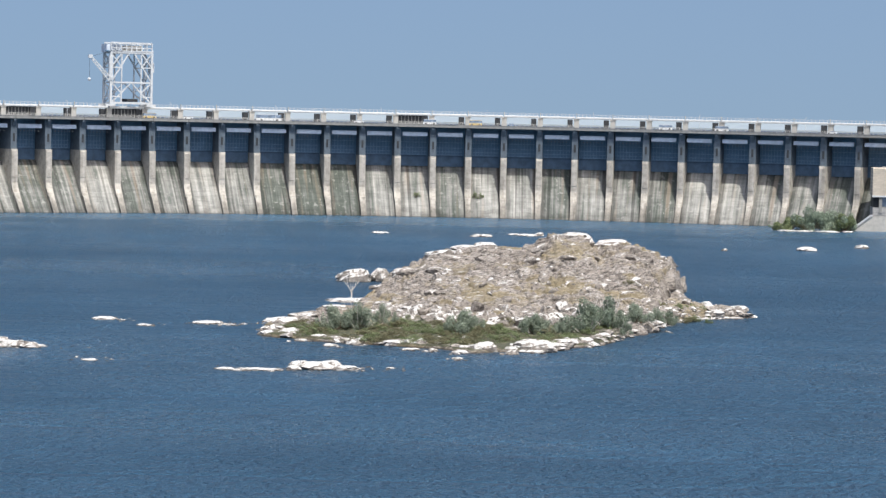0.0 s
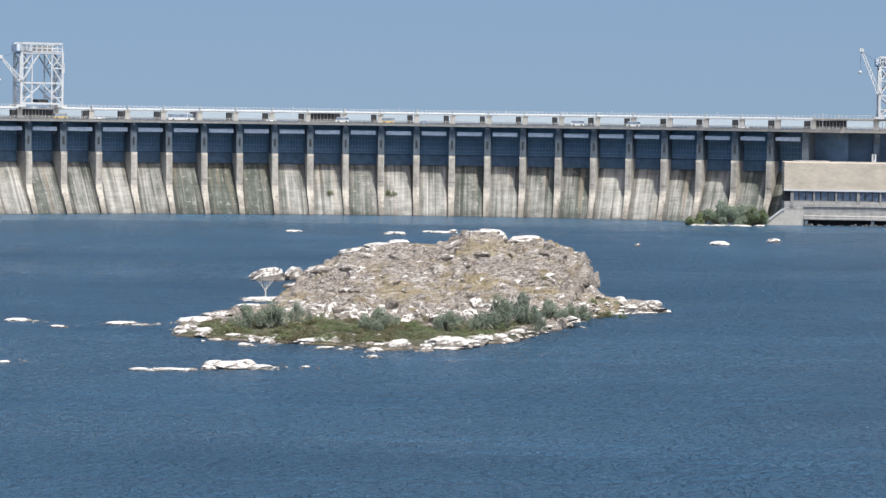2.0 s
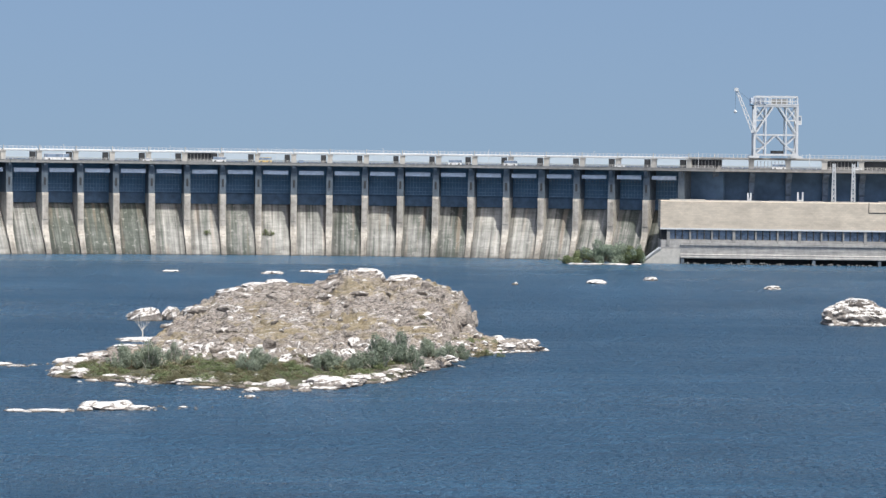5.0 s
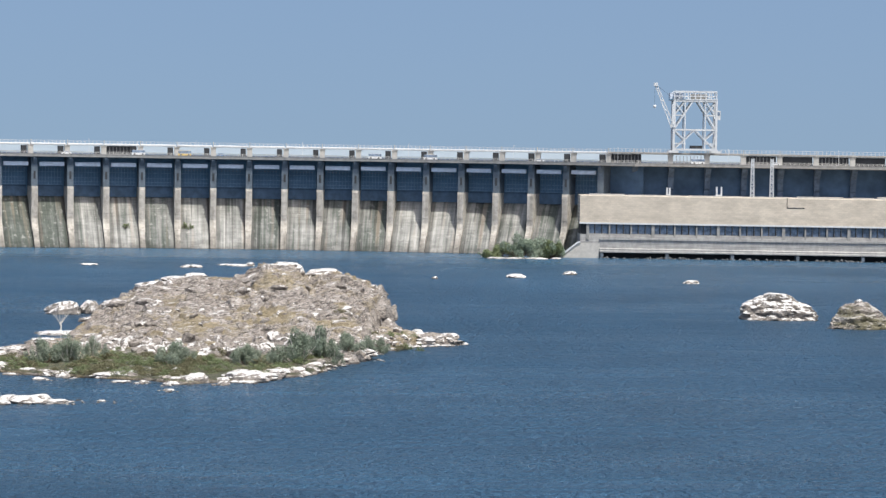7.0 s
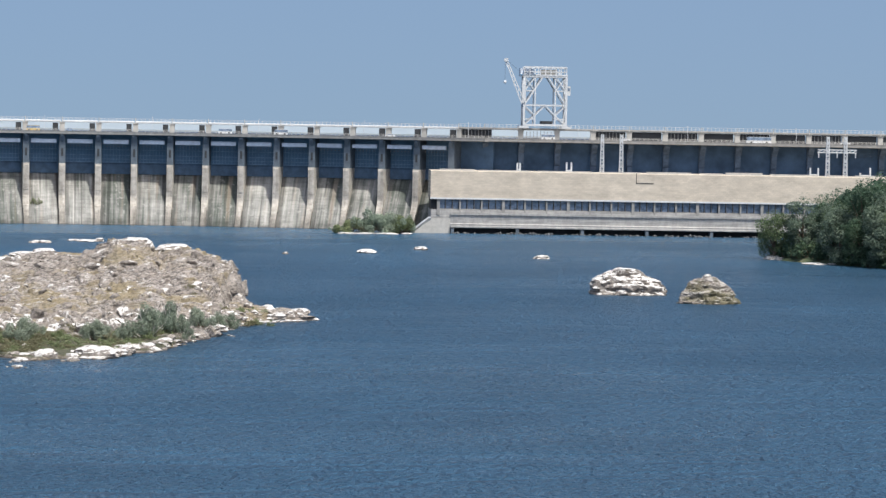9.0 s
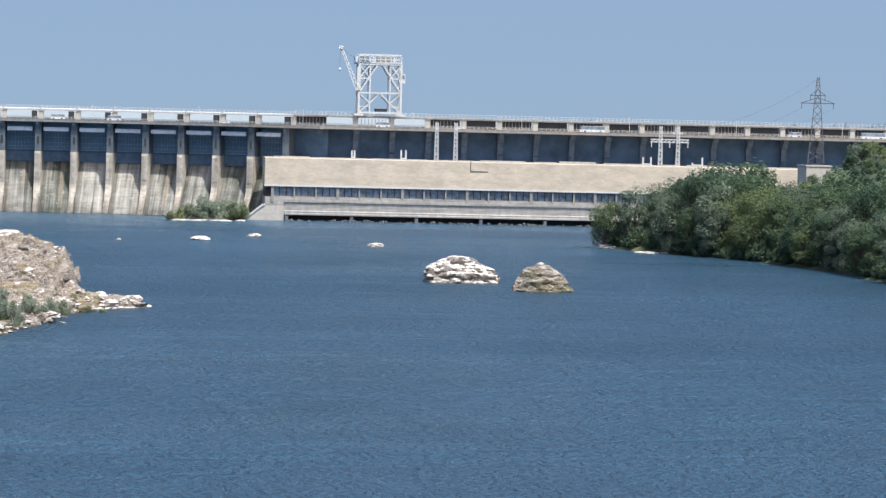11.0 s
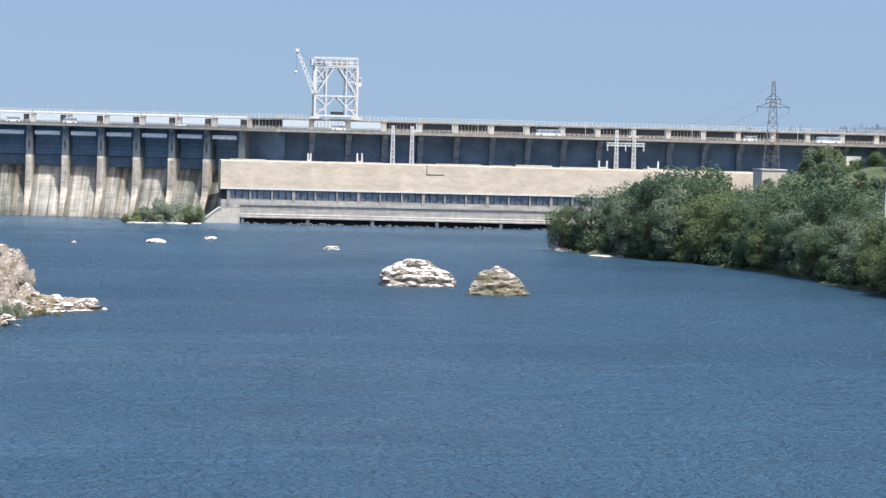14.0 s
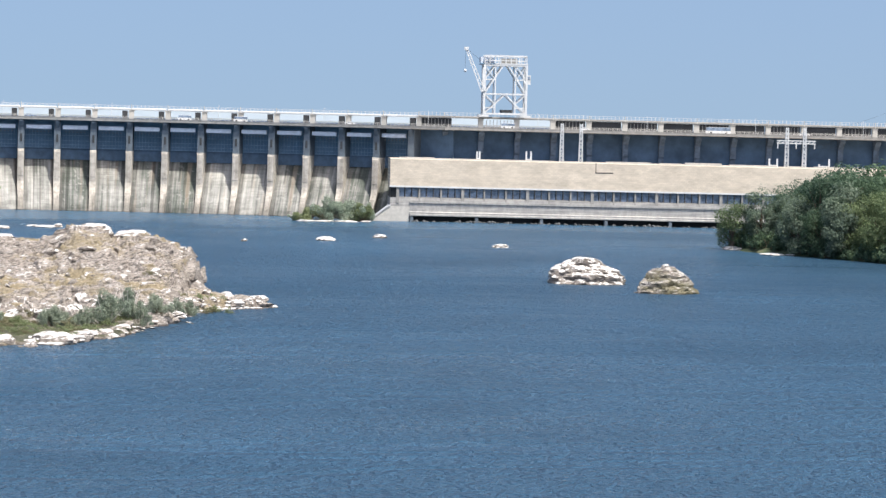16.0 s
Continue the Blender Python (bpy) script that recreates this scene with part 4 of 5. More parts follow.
def rubble(x, y, w, h, k, brown, z=0.0):
    """Adds one small stone to the joined rubble."""
    me = PEBBLES[k % 6]
    m = Matrix.Translation((x, y, z - 0.12)) @ Matrix.Rotation(k * 1.7, 4, 'Z') @ Matrix.Diagonal((w / 2 * 1.2, w / 2 * 1.1, h / 0.7, 1))
    b = len(rubble_verts)
    rubble_verts.extend(tuple(m @ v.co) for v in me.vertices)
    rubble_faces.extend(tuple(b + i for i in p.vertices) for p in me.polygons)
    rubble_brown.extend([1 if brown else 0] * len(me.polygons))


SHORE_SLABS = [(-35.3, 614.3, 9.4, 1.7), (-36.5, 592.7, 4.2, 1.2), (-31.4, 578.4, 4.9, 1.9), (-35.9, 576.9, 3.1, 0.8), (-28.4, 565.6, 3.8, 0.7), (-25.2, 570.1, 4.1, 1.0), (-21.9, 554.4, 3.7, 0.8),
               (-17.7, 559.9, 3.5, 1.2), (-14.6, 564.8, 2.0, 0.7), (-8.9, 570.2, 1.9, 0.8), (-6.2, 561.9, 3.5, 1.3), (-0.5, 569.6, 1.4, 0.6), (-6.0, 550.2, 4.4, 0.6), (-1.5, 547.8, 2.3, 0.9),
               (3.8, 558.8, 3.8, 0.8), (5.0, 567.4, 4.6, 1.3), (8.4, 550.4, 6.2, 2.1), (3.8, 544.4, 3.4, 1.1), (3.2, 530.6, 2.9, 0.7), (12.0, 601.7, 4.3, 1.4)]
SHORE_SLABS_2 = [(15.4, 602.0, 3.5, 1.5), (13.8, 544.2, 2.9, 1.2), (18.8, 553.1, 8.7, 2.2), (33.0, 593.3, 2.9, 0.8), (37.0, 599.1, 3.8, 0.9), (42.5, 641.4, 4.9, 1.4), (45.9, 633.4, 2.9, 0.9),
                 (50.7, 651.9, 2.9, 1.2), (52.7, 650.9, 3.5, 1.2), (60.0, 691.8, 5.0, 1.6), (62.2, 676.4, 3.4, 1.4), (63.7, 667.9, 3.0, 1.3), (66.9, 706.8, 3.5, 1.3), (67.6, 660.1, 2.7, 0.8),
                 (70.4, 658.9, 2.6, 0.6), (48.2, 649.5, 2.3, 1.0), (45.8, 613.9, 6.6, 0.7)]
BEHIND = [(-24.2, 772.9, 10.4, 3.7), (-17.2, 776.2, 6.0, 3.9), (-12.4, 778.0, 5.6, 3.7), (-21.5, 690.0, 15.0, 1.0), (-12.0, 697.0, 10.0, 1.6), (-6.0, 703.0, 8.0, 2.4)]
rnd = random.Random(5)
for k, (x, y, w, h) in enumerate(SHORE_SLABS + SHORE_SLABS_2):
    z = max(0.0, island_height(x, y) - 0.3)
    boulder(x, y, w, h, k, 0.15 + 0.2 * h, label="flat-topped granite slab whitened by droppings on the shore", group="slabs on the islet's shore", z=z, wide=1.08)
    for j in range(6):
        u = rnd.uniform(0.6, 1.5)
        rubble(x + rnd.uniform(-0.75, 0.75) * w, y - w * 0.4 - rnd.uniform(-1.0, 3.0), u, u * 0.35, j, rnd.random() < 0.45)
for k, (x, y, w, h) in enumerate(BEHIND):
    boulder(x, y, w, h, k + 2, 0.2, label="white-topped granite block behind the islet", group="blocks behind the islet", wide=1.05)
RIVER_ROCKS = [(14.3, 1080.7, 7.4, 1.5), (28.0, 1104.3, 4.5, 0.9), (34.5, 1097.6, 8.9, 1.8), (-24.7, 1094.1, 5.7, 0.9), (-74.2, 612.3, 5.0, 1.0), (-63.3, 596.0, 3.1, 0.8),
               (-50.8, 606.8, 6.2, 1.1), (-81.9, 535.7, 7.7, 2.2), (-64.3, 510.7, 3.1, 0.7), (-21.3, 504.2, 11.2, 1.8), (-35.3, 499.2, 9.1, 0.6), (-9.1, 507.6, 1.6, 0.6)]
RIVER_ROCKS_2 = [(-26.2, 500.6, 2.4, 1.4), (101.5, 1007.8, 1.8, 1.2), (133.2, 1024.2, 5.2, 1.9), (158.0, 1054.9, 4.7, 1.7), (192.6, 991.2, 4.5, 1.6), (287.4, 1013.7, 6.4, 2.1),
                 (-78.5, 538.0, 4.5, 0.7), (-29.5, 499.0, 3.0, 0.7), (-15.5, 506.0, 3.5, 0.5), (-46.5, 604.0, 4.0, 0.6), (-43.0, 606.0, 2.0, 0.5), (-69.8, 610, 2.0, 0.5)]
rnd = random.Random(41)
for k, (x, y, w, h) in enumerate(RIVER_ROCKS + RIVER_ROCKS_2):
    low_rock, grp = "low white-topped rock standing out of the river", "rocks in the river"
    if w > 7:
        for j in range(4):
            boulder(x + (j - 1.5) * w * 0.24, y + rnd.uniform(-1, 1), w * rnd.uniform(0.4, 0.6), h * rnd.uniform(0.5, 0.95), k + j, label=low_rock, group=grp, wide=1.1)
    else:
        boulder(x, y, w * 1.15, h * (0.7 if y < 700 else 0.9), k + 3, label=low_rock, group=grp, wide=1.25 if y > 700 else 1.1)
    if y < 700:
        for j in range(14):
            u = rnd.uniform(0.4, 1.3)
            rubble(x + rnd.gauss(0, 0.9) * w, y + rnd.uniform(-5, 5), u, u * 0.3, j, rnd.random() < 0.6)


def big_rock(name, x, y, w, d, h, seed, material, label, point, lean=0.0):
    rnd = random.Random(seed)
    bm = bmesh.new()
    bmesh.ops.create_icosphere(bm, subdivisions=5, radius=1.0)
    for v in bm.verts:
        p = v.co.copy()
        q = p.copy()
        q.z = max(q.z, -0.25)
        tilt = Vector((p.x + 0.9 * p.z, p.y, p.z * 2.2 - 0.7 * p.x))
        s = 1 + 0.24 * noise.fractal(tilt * 1.1 + Vector((seed, 0, 0)), 1.0, 2.1, 5)
        dist, _ = noise.voronoi(tilt * 1.3 + Vector((seed, 2, 0)))
        s += 0.12 * (dist[1] - dist[0]) - 0.06 * max(0.0, 1 - (dist[1] - dist[0]) * 6)
        s += 0.06 * noise.noise(p * 8)
        up = max(q.z, 0.0)
        flat = Vector((p.x, p.y, 0))
        flat = flat.normalized() if flat.length > 1e-4 else flat
        rad = (1 - up) ** point if q.z > 0 else 1.0
        v.co = (flat.x * rad * s * w / 2, flat.y * rad * s * d / 2, (up * h if q.z > 0 else q.z * 2) * (0.55 + 0.45 * s) * (1 - lean * p.x))
    me = mesh_of(name, bm, material)
    ob = new(name, me)
    ob.matrix_basis = Matrix.Translation((x, y, 0))
    return tagged(ob, label, "rock", "large rocks in the river")


big_rock("river_rock", 176.5, 778.2, 22.8, 13, 7.1, 4, M_ROCK_STREAK, "broad grey rock streaked white with droppings in the river", 0.38, 0.28)
big_rock("river_rock", 190.1, 740.0, 17.0, 11, 7.1, 11, M_ROCK_MOSS, "rounded brown rock with grassy top in the river", 0.40)
boulder(189.6, 739.0, 1.9, 1.0, 2, 0.15, label="small white stone on top of a river rock", group="rocks in the river", z=7.2)

# ---- the islet ----
xs = np.arange(-46, 80, 0.42)
ys = np.arange(540, 802, 0.7)
island = tagged(new("islet", grid_mesh("islet", xs, ys, island_height, M_ISLE, False)), "rugged brown granite islet with white ledges and dry grass", "island", kind="structure")

# loose blocks on the slope and a rubble shore
rnd = random.Random(12)
for k in range(110):
    x, y = rnd.uniform(-14, 60), rnd.uniform(626, 718)
    z = island_height(x, y)
    if z > 1.0:
        w = rnd.uniform(1.6, 4.0) * (2.0 if rnd.random() < 0.35 else 1)
        h = min(w * rnd.uniform(0.2, 0.34), 2.2)
        boulder(x, y, w, h, k, 0.35 * h, True, "weathered granite block lying on the islet", "blocks on the islet", z)
for k in range(300):
    x, y = rnd.uniform(-16, 60), rnd.uniform(622, 736)
    z = island_height(x, y)
    if z > 1.2:
        w = rnd.uniform(1.0, 3.4)
        rubble(x, y, w, w * rnd.uniform(0.3, 0.5), k, rnd.random() < 0.8, z - 0.1)
# the steep end of the islet: tall jointed blocks
for k, (x, y, w, h) in enumerate(((56.5, 728, 9, 10.0), (52.5, 724, 9, 12.0), (55.5, 708, 8, 7.6), (49.0, 714, 9, 11.0), (56.5, 716, 6.5, 8.4), (55.5, 702, 6, 6.6), (44, 722, 8, 10.8), (47, 698, 8, 8.0), (57, 692, 6, 4.6))):
    boulder(x, y, w, h, k + 1, 0.2, True, "tall jointed granite block at the islet's steep end", "cliff blocks of the islet")
for k in range(14):
    x = 49.5 + 0.92 * k
    y = 640 + 5.6 * (x - 47) + (k * 7 % 5)
    w = 3.2 + (k * 5 % 4) * 0.7
    z = max(0.0, island_height(x, y))
    boulder(x, y, w, w * (0.55 + 0.25 * (k % 3)), k, 0.5, True, "tall jointed granite block at the islet's steep end", "cliff blocks of the islet", z, 1.0)
for k, (x, y, w, h) in enumerate(((-9.5, 733, 6, 1.4), (-4.5, 735, 7, 1.6), (0.5, 736, 8, 1.5), (6.5, 737, 8, 1.5), (11, 737, 6, 1.3), (31, 735, 6, 1.1), (35, 738, 7, 1.5), (44.5, 737, 8, 1.6),
                                  (49.5, 737, 5, 1.4), (55, 735, 7, 1.5), (57.5, 734, 6, 2.0), (58.5, 727, 5, 2.4), (56, 716, 6, 2.0), (-12.5, 728, 5, 1.4), (-15.5, 716, 5, 1.3), (-8, 690, 5, 1.2), (4, 672, 6, 1.5))):
    boulder(x, y, w, h, k, 0.45 * h, k in (10, 11, 12) or k > 12, "large pale granite slab along the crest of the islet", "slabs on the islet", island_height(x, y) - 0.3)
for k in range(290):
    side = rnd.random()
    y = rnd.uniform(549, 668) if side < 0.75 else rnd.uniform(640, 672)
    x = (lerp(RIGHT, y) - rnd.uniform(-1.2, 3)) if side > 0.4 else (lerp(LEFT, y) + rnd.uniform(0.5, 5))
    if k % 3 == 0:
        x = rnd.uniform(-24, 34)
        y = lerp([(-24, 566), (0, 556), (8, 550), (20, 553), (34, 578)], x) + rnd.uniform(-1.5, 3.5)
    w = rnd.uniform(1.0, 3.2)
    z = max(0.0, island_height(x, y))
    if k % 5:
        rubble(x, y, w, w * rnd.uniform(0.15, 0.3), k, rnd.random() < 0.55, z)
    else:
        boulder(x, y, w * 1.5, w * rnd.uniform(0.2, 0.32), k, 0.2, rnd.random() < 0.45, "shore stone at the edge of the islet", "stones along the islet's shore", z)

for k in range(420):
    x = rnd.uniform(-14, 46)
    y = rnd.gauss(611, 5.5) + 0.25 * abs(x - 14)
    if noise.noise((x * 0.12, y * 0.1, 2.0)) < -0.12 or y > lerp([(-14, 640), (30, 640), (46, 630)], x):
        continue
    w = rnd.uniform(0.7, 2.2)
    rubble(x, y, w, w * rnd.uniform(0.3, 0.5), k, rnd.random() < 0.55, max(0.0, island_height(x, y)))
for k in range(190):
    x = rnd.uniform(-16, 32)
    y = lerp([(-16, 622), (0, 606), (16, 604), (32, 612)], x) + rnd.uniform(-9, 11)
    w = rnd.uniform(1.6, 4.2)
    rubble(x, y, w, w * rnd.uniform(0.35, 0.6), k, rnd.random() < 0.4, max(0.0, island_height(x, y)))


me = bpy.data.meshes.new("rubble")
me.from_pydata(rubble_verts, [], rubble_faces)
me.materials.append(M_ROCK_WHITE)
me.materials.append(M_ROCK)
me.polygons.foreach_set("material_index", rubble_brown)
tagged(new("rubble", me), "loose pale rubble along the islet's shore", "rubble", kind="stuff")

# ---- plants ----
def leaf_cloud(seed, lobes, n, size, material, name="crown", tri=False):
    """Leaf sprays on the shells of several lobes: an uneven crown with gaps."""
    rnd = random.Random(seed)
    verts, faces = [], []
    weights = [l[3] ** 2 for l in lobes]
    for _ in range(n):
        cx, cy, cz, r, sq = rnd.choices(lobes, weights)[0]
        d = Vector((rnd.gauss(0, 1), rnd.gauss(0, 1), rnd.gauss(0.15, 1))).normalized()
        rr = r * (rnd.uniform(0.66, 1.1) if rnd.random() < 0.8 else rnd.uniform(0.4, 1.32))
        p = Vector((cx, cy, cz)) + Vector((d.x * rr, d.y * rr, d.z * rr * sq))
        if p.z < 0.02 * r:
            p.z = abs(p.z) * 0.5
        nrm = (d + Vector((rnd.gauss(0, 0.35), rnd.gauss(0, 0.35), rnd.gauss(0.25, 0.35)))).normalized()
        u = nrm.orthogonal().normalized()
        u.rotate(Matrix.Rotation(rnd.uniform(0, 6.28), 3, nrm))
        v = nrm.cross(u)
        s = size * rnd.uniform(0.6, 1.35)
        b = len(verts)
        verts += [p - u * s * 0.6, p + v * s * 0.42 + nrm * s * 0.12, p + u * s * 0.6 - nrm * s * 0.15, p - v * s * 0.42 + nrm * s * 0.12]
        if tri:
            verts.pop()
            faces.append((b, b + 1, b + 2))
        else:
            faces.append((b, b + 1, b + 2, b + 3))
    me = bpy.data.meshes.new(name)
    me.from_pydata([tuple(v) for v in verts], [], faces)
    me.materials.append(material)
    return me


def limb(bm, p, q, r0, r1, seg=7):
    p, q = Vector(p), Vector(q)
    ax = (q - p).normalized()
    a = ax.orthogonal().normalized()
    b = ax.cross(a)
    ra = [bm.verts.new(p + (a * math.cos(t) + b * math.sin(t)) * r0) for t in np.linspace(0, 2 * math.pi, seg, endpoint=False)]
    rb = [bm.verts.new(q + (a * math.cos(t) + b * math.sin(t)) * r1) for t in np.linspace(0, 2 * math.pi, seg, endpoint=False)]
    for i in range(seg):
        bm.faces.new((ra[i], ra[(i + 1) % seg], rb[(i + 1) % seg], rb[i]))
    bm.faces.new(rb)


def tree_proto(seed, h, spread, material, label, n=9000, leaf=0.64):
    rnd = random.Random(seed)
    t = tagged(new("tree"), label, "tree", "trees on the bank")
    bm = bmesh.new()
    top = h * 0.62
    pts = [Vector((0, 0, -0.8)), Vector((rnd.uniform(-.3, .3), rnd.uniform(-.3, .3), top * 0.5)), Vector((rnd.uniform(-.7, .7), rnd.uniform(-.7, .7), top))]
    limb(bm, pts[0], pts[1], h * 0.025, h * 0.018)
    limb(bm, pts[1], pts[2], h * 0.018, h * 0.008)
    lobes = [(pts[2].x, pts[2].y, h * 0.72, spread * 0.55, h * 0.27 / (spread * 0.55))]
    for k in range(24):
        a = k * 2.4 + rnd.uniform(-0.4, 0.4)
        z = h * rnd.uniform(0.1, 0.84)
        out = spread * rnd.uniform(0.45, 0.8) * (1.15 - abs(z / h - 0.45))
        c = Vector((math.cos(a) * out, math.sin(a) * out, z))
        st = pts[0].lerp(pts[2], max(0.2, z / h * 0.75))
        limb(bm, st, c, h * 0.009, h * 0.003, 5)
        lobes.append((c.x, c.y, c.z, spread * rnd.uniform(0.2, 0.42), rnd.uniform(0.75, 1.2)))
    part("trunk", bm, M_BARK, t)
    part("crown", leaf_cloud(seed, lobes, n, leaf, material, "crown", True), None, t)
    return t


def scatter(protos, places):
    """Use the prototypes once each, then copies."""
    used = set()
    for k, (x, y, z, s, turn) in enumerate(places):
        p = protos[k % len(protos)]
        m = pose(x, y, z, 0, 0, turn) @ Matrix.Diagonal((s, s, s, 1))
        if p.name not in used:
            p.matrix_basis = m
            used.add(p.name)
        else:
            c = copy_thing(p, pose(0, 0, 0))
            c.matrix_basis = m


SHORE = [(-600, 66), (300, 197), (480, 247), (597, 284), (672, 302), (762, 312), (858, 319), (923, 311), (972, 294), (1008, 281), (1018, 290), (1040, 340), (1110, 400), (1200, 440), (1330, 480)]


def bank_height(x, y):
    e = x - lerp(SHORE, y) + 3 * noise.noise((x * 0.05, y * 0.05, 1))
    if e < -3:
        return -3
    rise = lerp([(600, 0.07), (900, 0.10), (1000, 0.18), (1060, 0.5), (1085, 0.95), (1300, 0.95)], y)
    top = lerp([(600, 15), (900, 20), (1000, 33), (1040, 33), (1070, 27), (1300, 27)], y)
    return -1.2 + min(e + 3, 5) * 0.45 + min(max(0, e) * rise, top)


xs = np.concatenate([np.arange(40, 640, 5.0), np.arange(640, 3000, 80.0)])
ys = np.concatenate([np.arange(-600, 400, 25.0), np.arange(400, 1331, 5.0)])
bank = tagged(new("bank", grid_mesh("bank", xs, ys, bank_height, M_GROUND)), "grassy wooded river bank rising from the water", "ground", kind="structure")

LABELS = ["pale grey-green leafy tree on the wooded bank", "broad green deciduous tree on the wooded bank", "dense dark green tree on the wooded bank", "tall olive green tree on the wooded bank"]
protos = [tree_proto(100 + k, 18.0 + (k % 3) * 2.6, 7.0 + (k % 2) * 1.2, (M_LEAF_GREY, M_LEAF, M_LEAF_DARK, M_LEAF_OLIVE)[k % 4], LABELS[k % 4]) for k in range(8)]
inner = [tree_proto(140 + k, 18.0 + (k % 3) * 2.6, 7.0 + (k % 2) * 1.2, (M_LEAF_GREY, M_LEAF, M_LEAF_DARK, M_LEAF_OLIVE)[k % 4], LABELS[k % 4], 2600, 1.25) for k in range(4)]
rnd = random.Random(5)
places, front = [], []
y = 560.0
while y < 1012:
    e0 = lerp(SHORE, y)
    rows = 5 if y > 700 else 4
    for r in range(rows):
        x = e0 + 0.5 + r * 10.0 + rnd.uniform(-2.8, 2.8)
        yy = y + rnd.uniform(-3, 3) - (r % 2) * 4.0
        if x - lerp(SHORE, yy) < -0.5 or (318 < x < 345 and 778 < yy < 800 and r > 1):
            continue
        s = rnd.uniform(0.78, 1.1) * (0.85 if r == 0 else 1.0) * (lerp([(690, 1.1), (740, 1.14), (800, 1.1), (870, 1.18), (938, 1.22), (975, 1.2), (1012, 1.2)], yy) if r else lerp([(900, 1.05), (960, 1.25)], yy))
        (front if r < 3 else places).append((x, yy, bank_height(x, yy) - 0.2, s, rnd.uniform(0, 360)))
    y += 12.0
for x, yy, s in ((444, 1028, 1.05), (452, 1034, 1.1), (460, 1024, 1.05), (470, 1030, 1.0), (438, 1020, 0.8), (455, 1012, 0.9), (480, 1018, 0.95),
                 (448, 1000, 0.75), (470, 1000, 0.8), (415, 1095, 0.86), (421, 1092, 0.9), (419, 1086, 0.6), (490, 1030, 0.8), (500, 1060, 0.7), (452, 1050, 0.9)):
    places.append((x, yy, bank_height(x, yy) - 0.2, s * 0.88, rnd.uniform(0, 360)))
for k in range(20):
    yy = rnd.uniform(790, 1010)
    x = lerp(SHORE, yy) + rnd.uniform(70, 125)
    places.append((x, yy, bank_height(x, yy) - 0.3, rnd.uniform(0.6, 0.9), rnd.uniform(0, 360)))
for k in range(26):
    x, yy = rnd.uniform(348, 432), rnd.uniform(1018, 1090)
    if x > lerp(SHORE, yy) + 4 and x / yy < 0.387:
        places.append((x, yy, bank_height(x, yy) - 0.3, rnd.uniform(0.3, 0.44), rnd.uniform(0, 360)))
for k in range(22):
    yy = rnd.uniform(960, 1062)
    x = yy * rnd.uniform(0.388, 0.428)
    places.append((x, yy, bank_height(x, yy) - 0.3, rnd.uniform(0.28, 0.42), rnd.uniform(0, 360)))
for x, yy in ((378, 1070), (386, 1078), (394, 1072), (390, 1092), (381, 1088), (400, 1068)):
    places.append((x, yy, bank_height(x, yy) - 0.3, 0.34, x * 7.0))
for k in range(30):
    x, yy = rnd.uniform(392, 500), rnd.uniform(925, 1012)
    if not 0.385 < x / yy < 0.418:
        places.append((x, yy, bank_height(x, yy) - 0.3, rnd.uniform(0.42, 0.6), rnd.uniform(0, 360)))
rnd.shuffle(front)
scatter(protos, front)
rnd.shuffle(places)
scatter(inner, places)
for k, (x, y, w, h) in enumerate(((284, 1005, 6, 1.6), (287, 1001, 5, 1.2), (290, 996, 4, 0.9), (289.5, 970, 7, 0.9), (296, 968, 4, 0.7), (313.5, 940, 5, 0.7), (320.5, 930, 5, 0.7))):
    boulder(x - 1.5, y, w, h, k, 0.1, label="pale flat rock at the foot of the wooded bank", group="rocks along the bank")


# bushes: willow scrub on the islet, scrub at the foot of the dam
def bush_proto(seed, material, label, group, n=1100, size=0.4, bare=0):
    rnd = random.Random(seed)
    b = tagged(new("bush"), label, "bush", group)
    lobes = []
    bm = bmesh.new()
    for k in range(22):
        a, o = k * 2.4 + rnd.uniform(-.4, .4), rnd.uniform(0.05, 0.95)
        c = Vector((math.cos(a) * o, math.sin(a) * o * 0.8, rnd.uniform(0.12, 0.92 - 0.45 * o)))
        lobes.append((c.x, c.y, c.z, rnd.uniform(0.12, 0.27), rnd.uniform(0.7, 1.3)))
        limb(bm, (0, 0, -0.1), c, 0.025, 0.008, 5)
    for k in range(bare):
        a = rnd.uniform(0, 6.28)
        limb(bm, (math.cos(a) * 0.2, math.sin(a) * 0.2, 0.2), (math.cos(a) * 0.7, math.sin(a) * 0.5, rnd.uniform(0.85, 1.2)), 0.02, 0.006, 5)
    part("woody_base", bm, M_DEADWOOD if bare else M_BARK, b)
    part("foliage", leaf_cloud(seed, lobes, n, size * 0.16, material, "foliage"), None, b)
    return b


def put_bushes(protos, rows):
    used = set()
    for k, (x, y, z, w, h) in enumerate(rows):
        p = protos[k % len(protos)]
        m = pose(x, y, z, 0, 0, k * 77) @ Matrix.Diagonal((w / 2, w / 2, h, 1))
        if p.name in used:
            p = copy_thing(p, pose(0, 0, 0))
        used.add(p.name)
        p.matrix_basis = m


edge = [bush_proto(240 + k, (M_LEAF_DARK, M_LEAF)[k % 2], "leafy green shrub overhanging the river bank", "shrubs along the bank", 1300, 0.75) for k in range(4)]
rnd = random.Random(21)
rows = []
for k in range(110):
    y = 560 + k * 4.15
    x = lerp(SHORE, y) + rnd.uniform(1.5, 5.0)
    w = rnd.uniform(6, 11)
    rows.append((x, y, max(-0.2, bank_height(x, y)) - 0.4, w, w * rnd.uniform(0.5, 0.8)))
put_bushes(edge, rows)
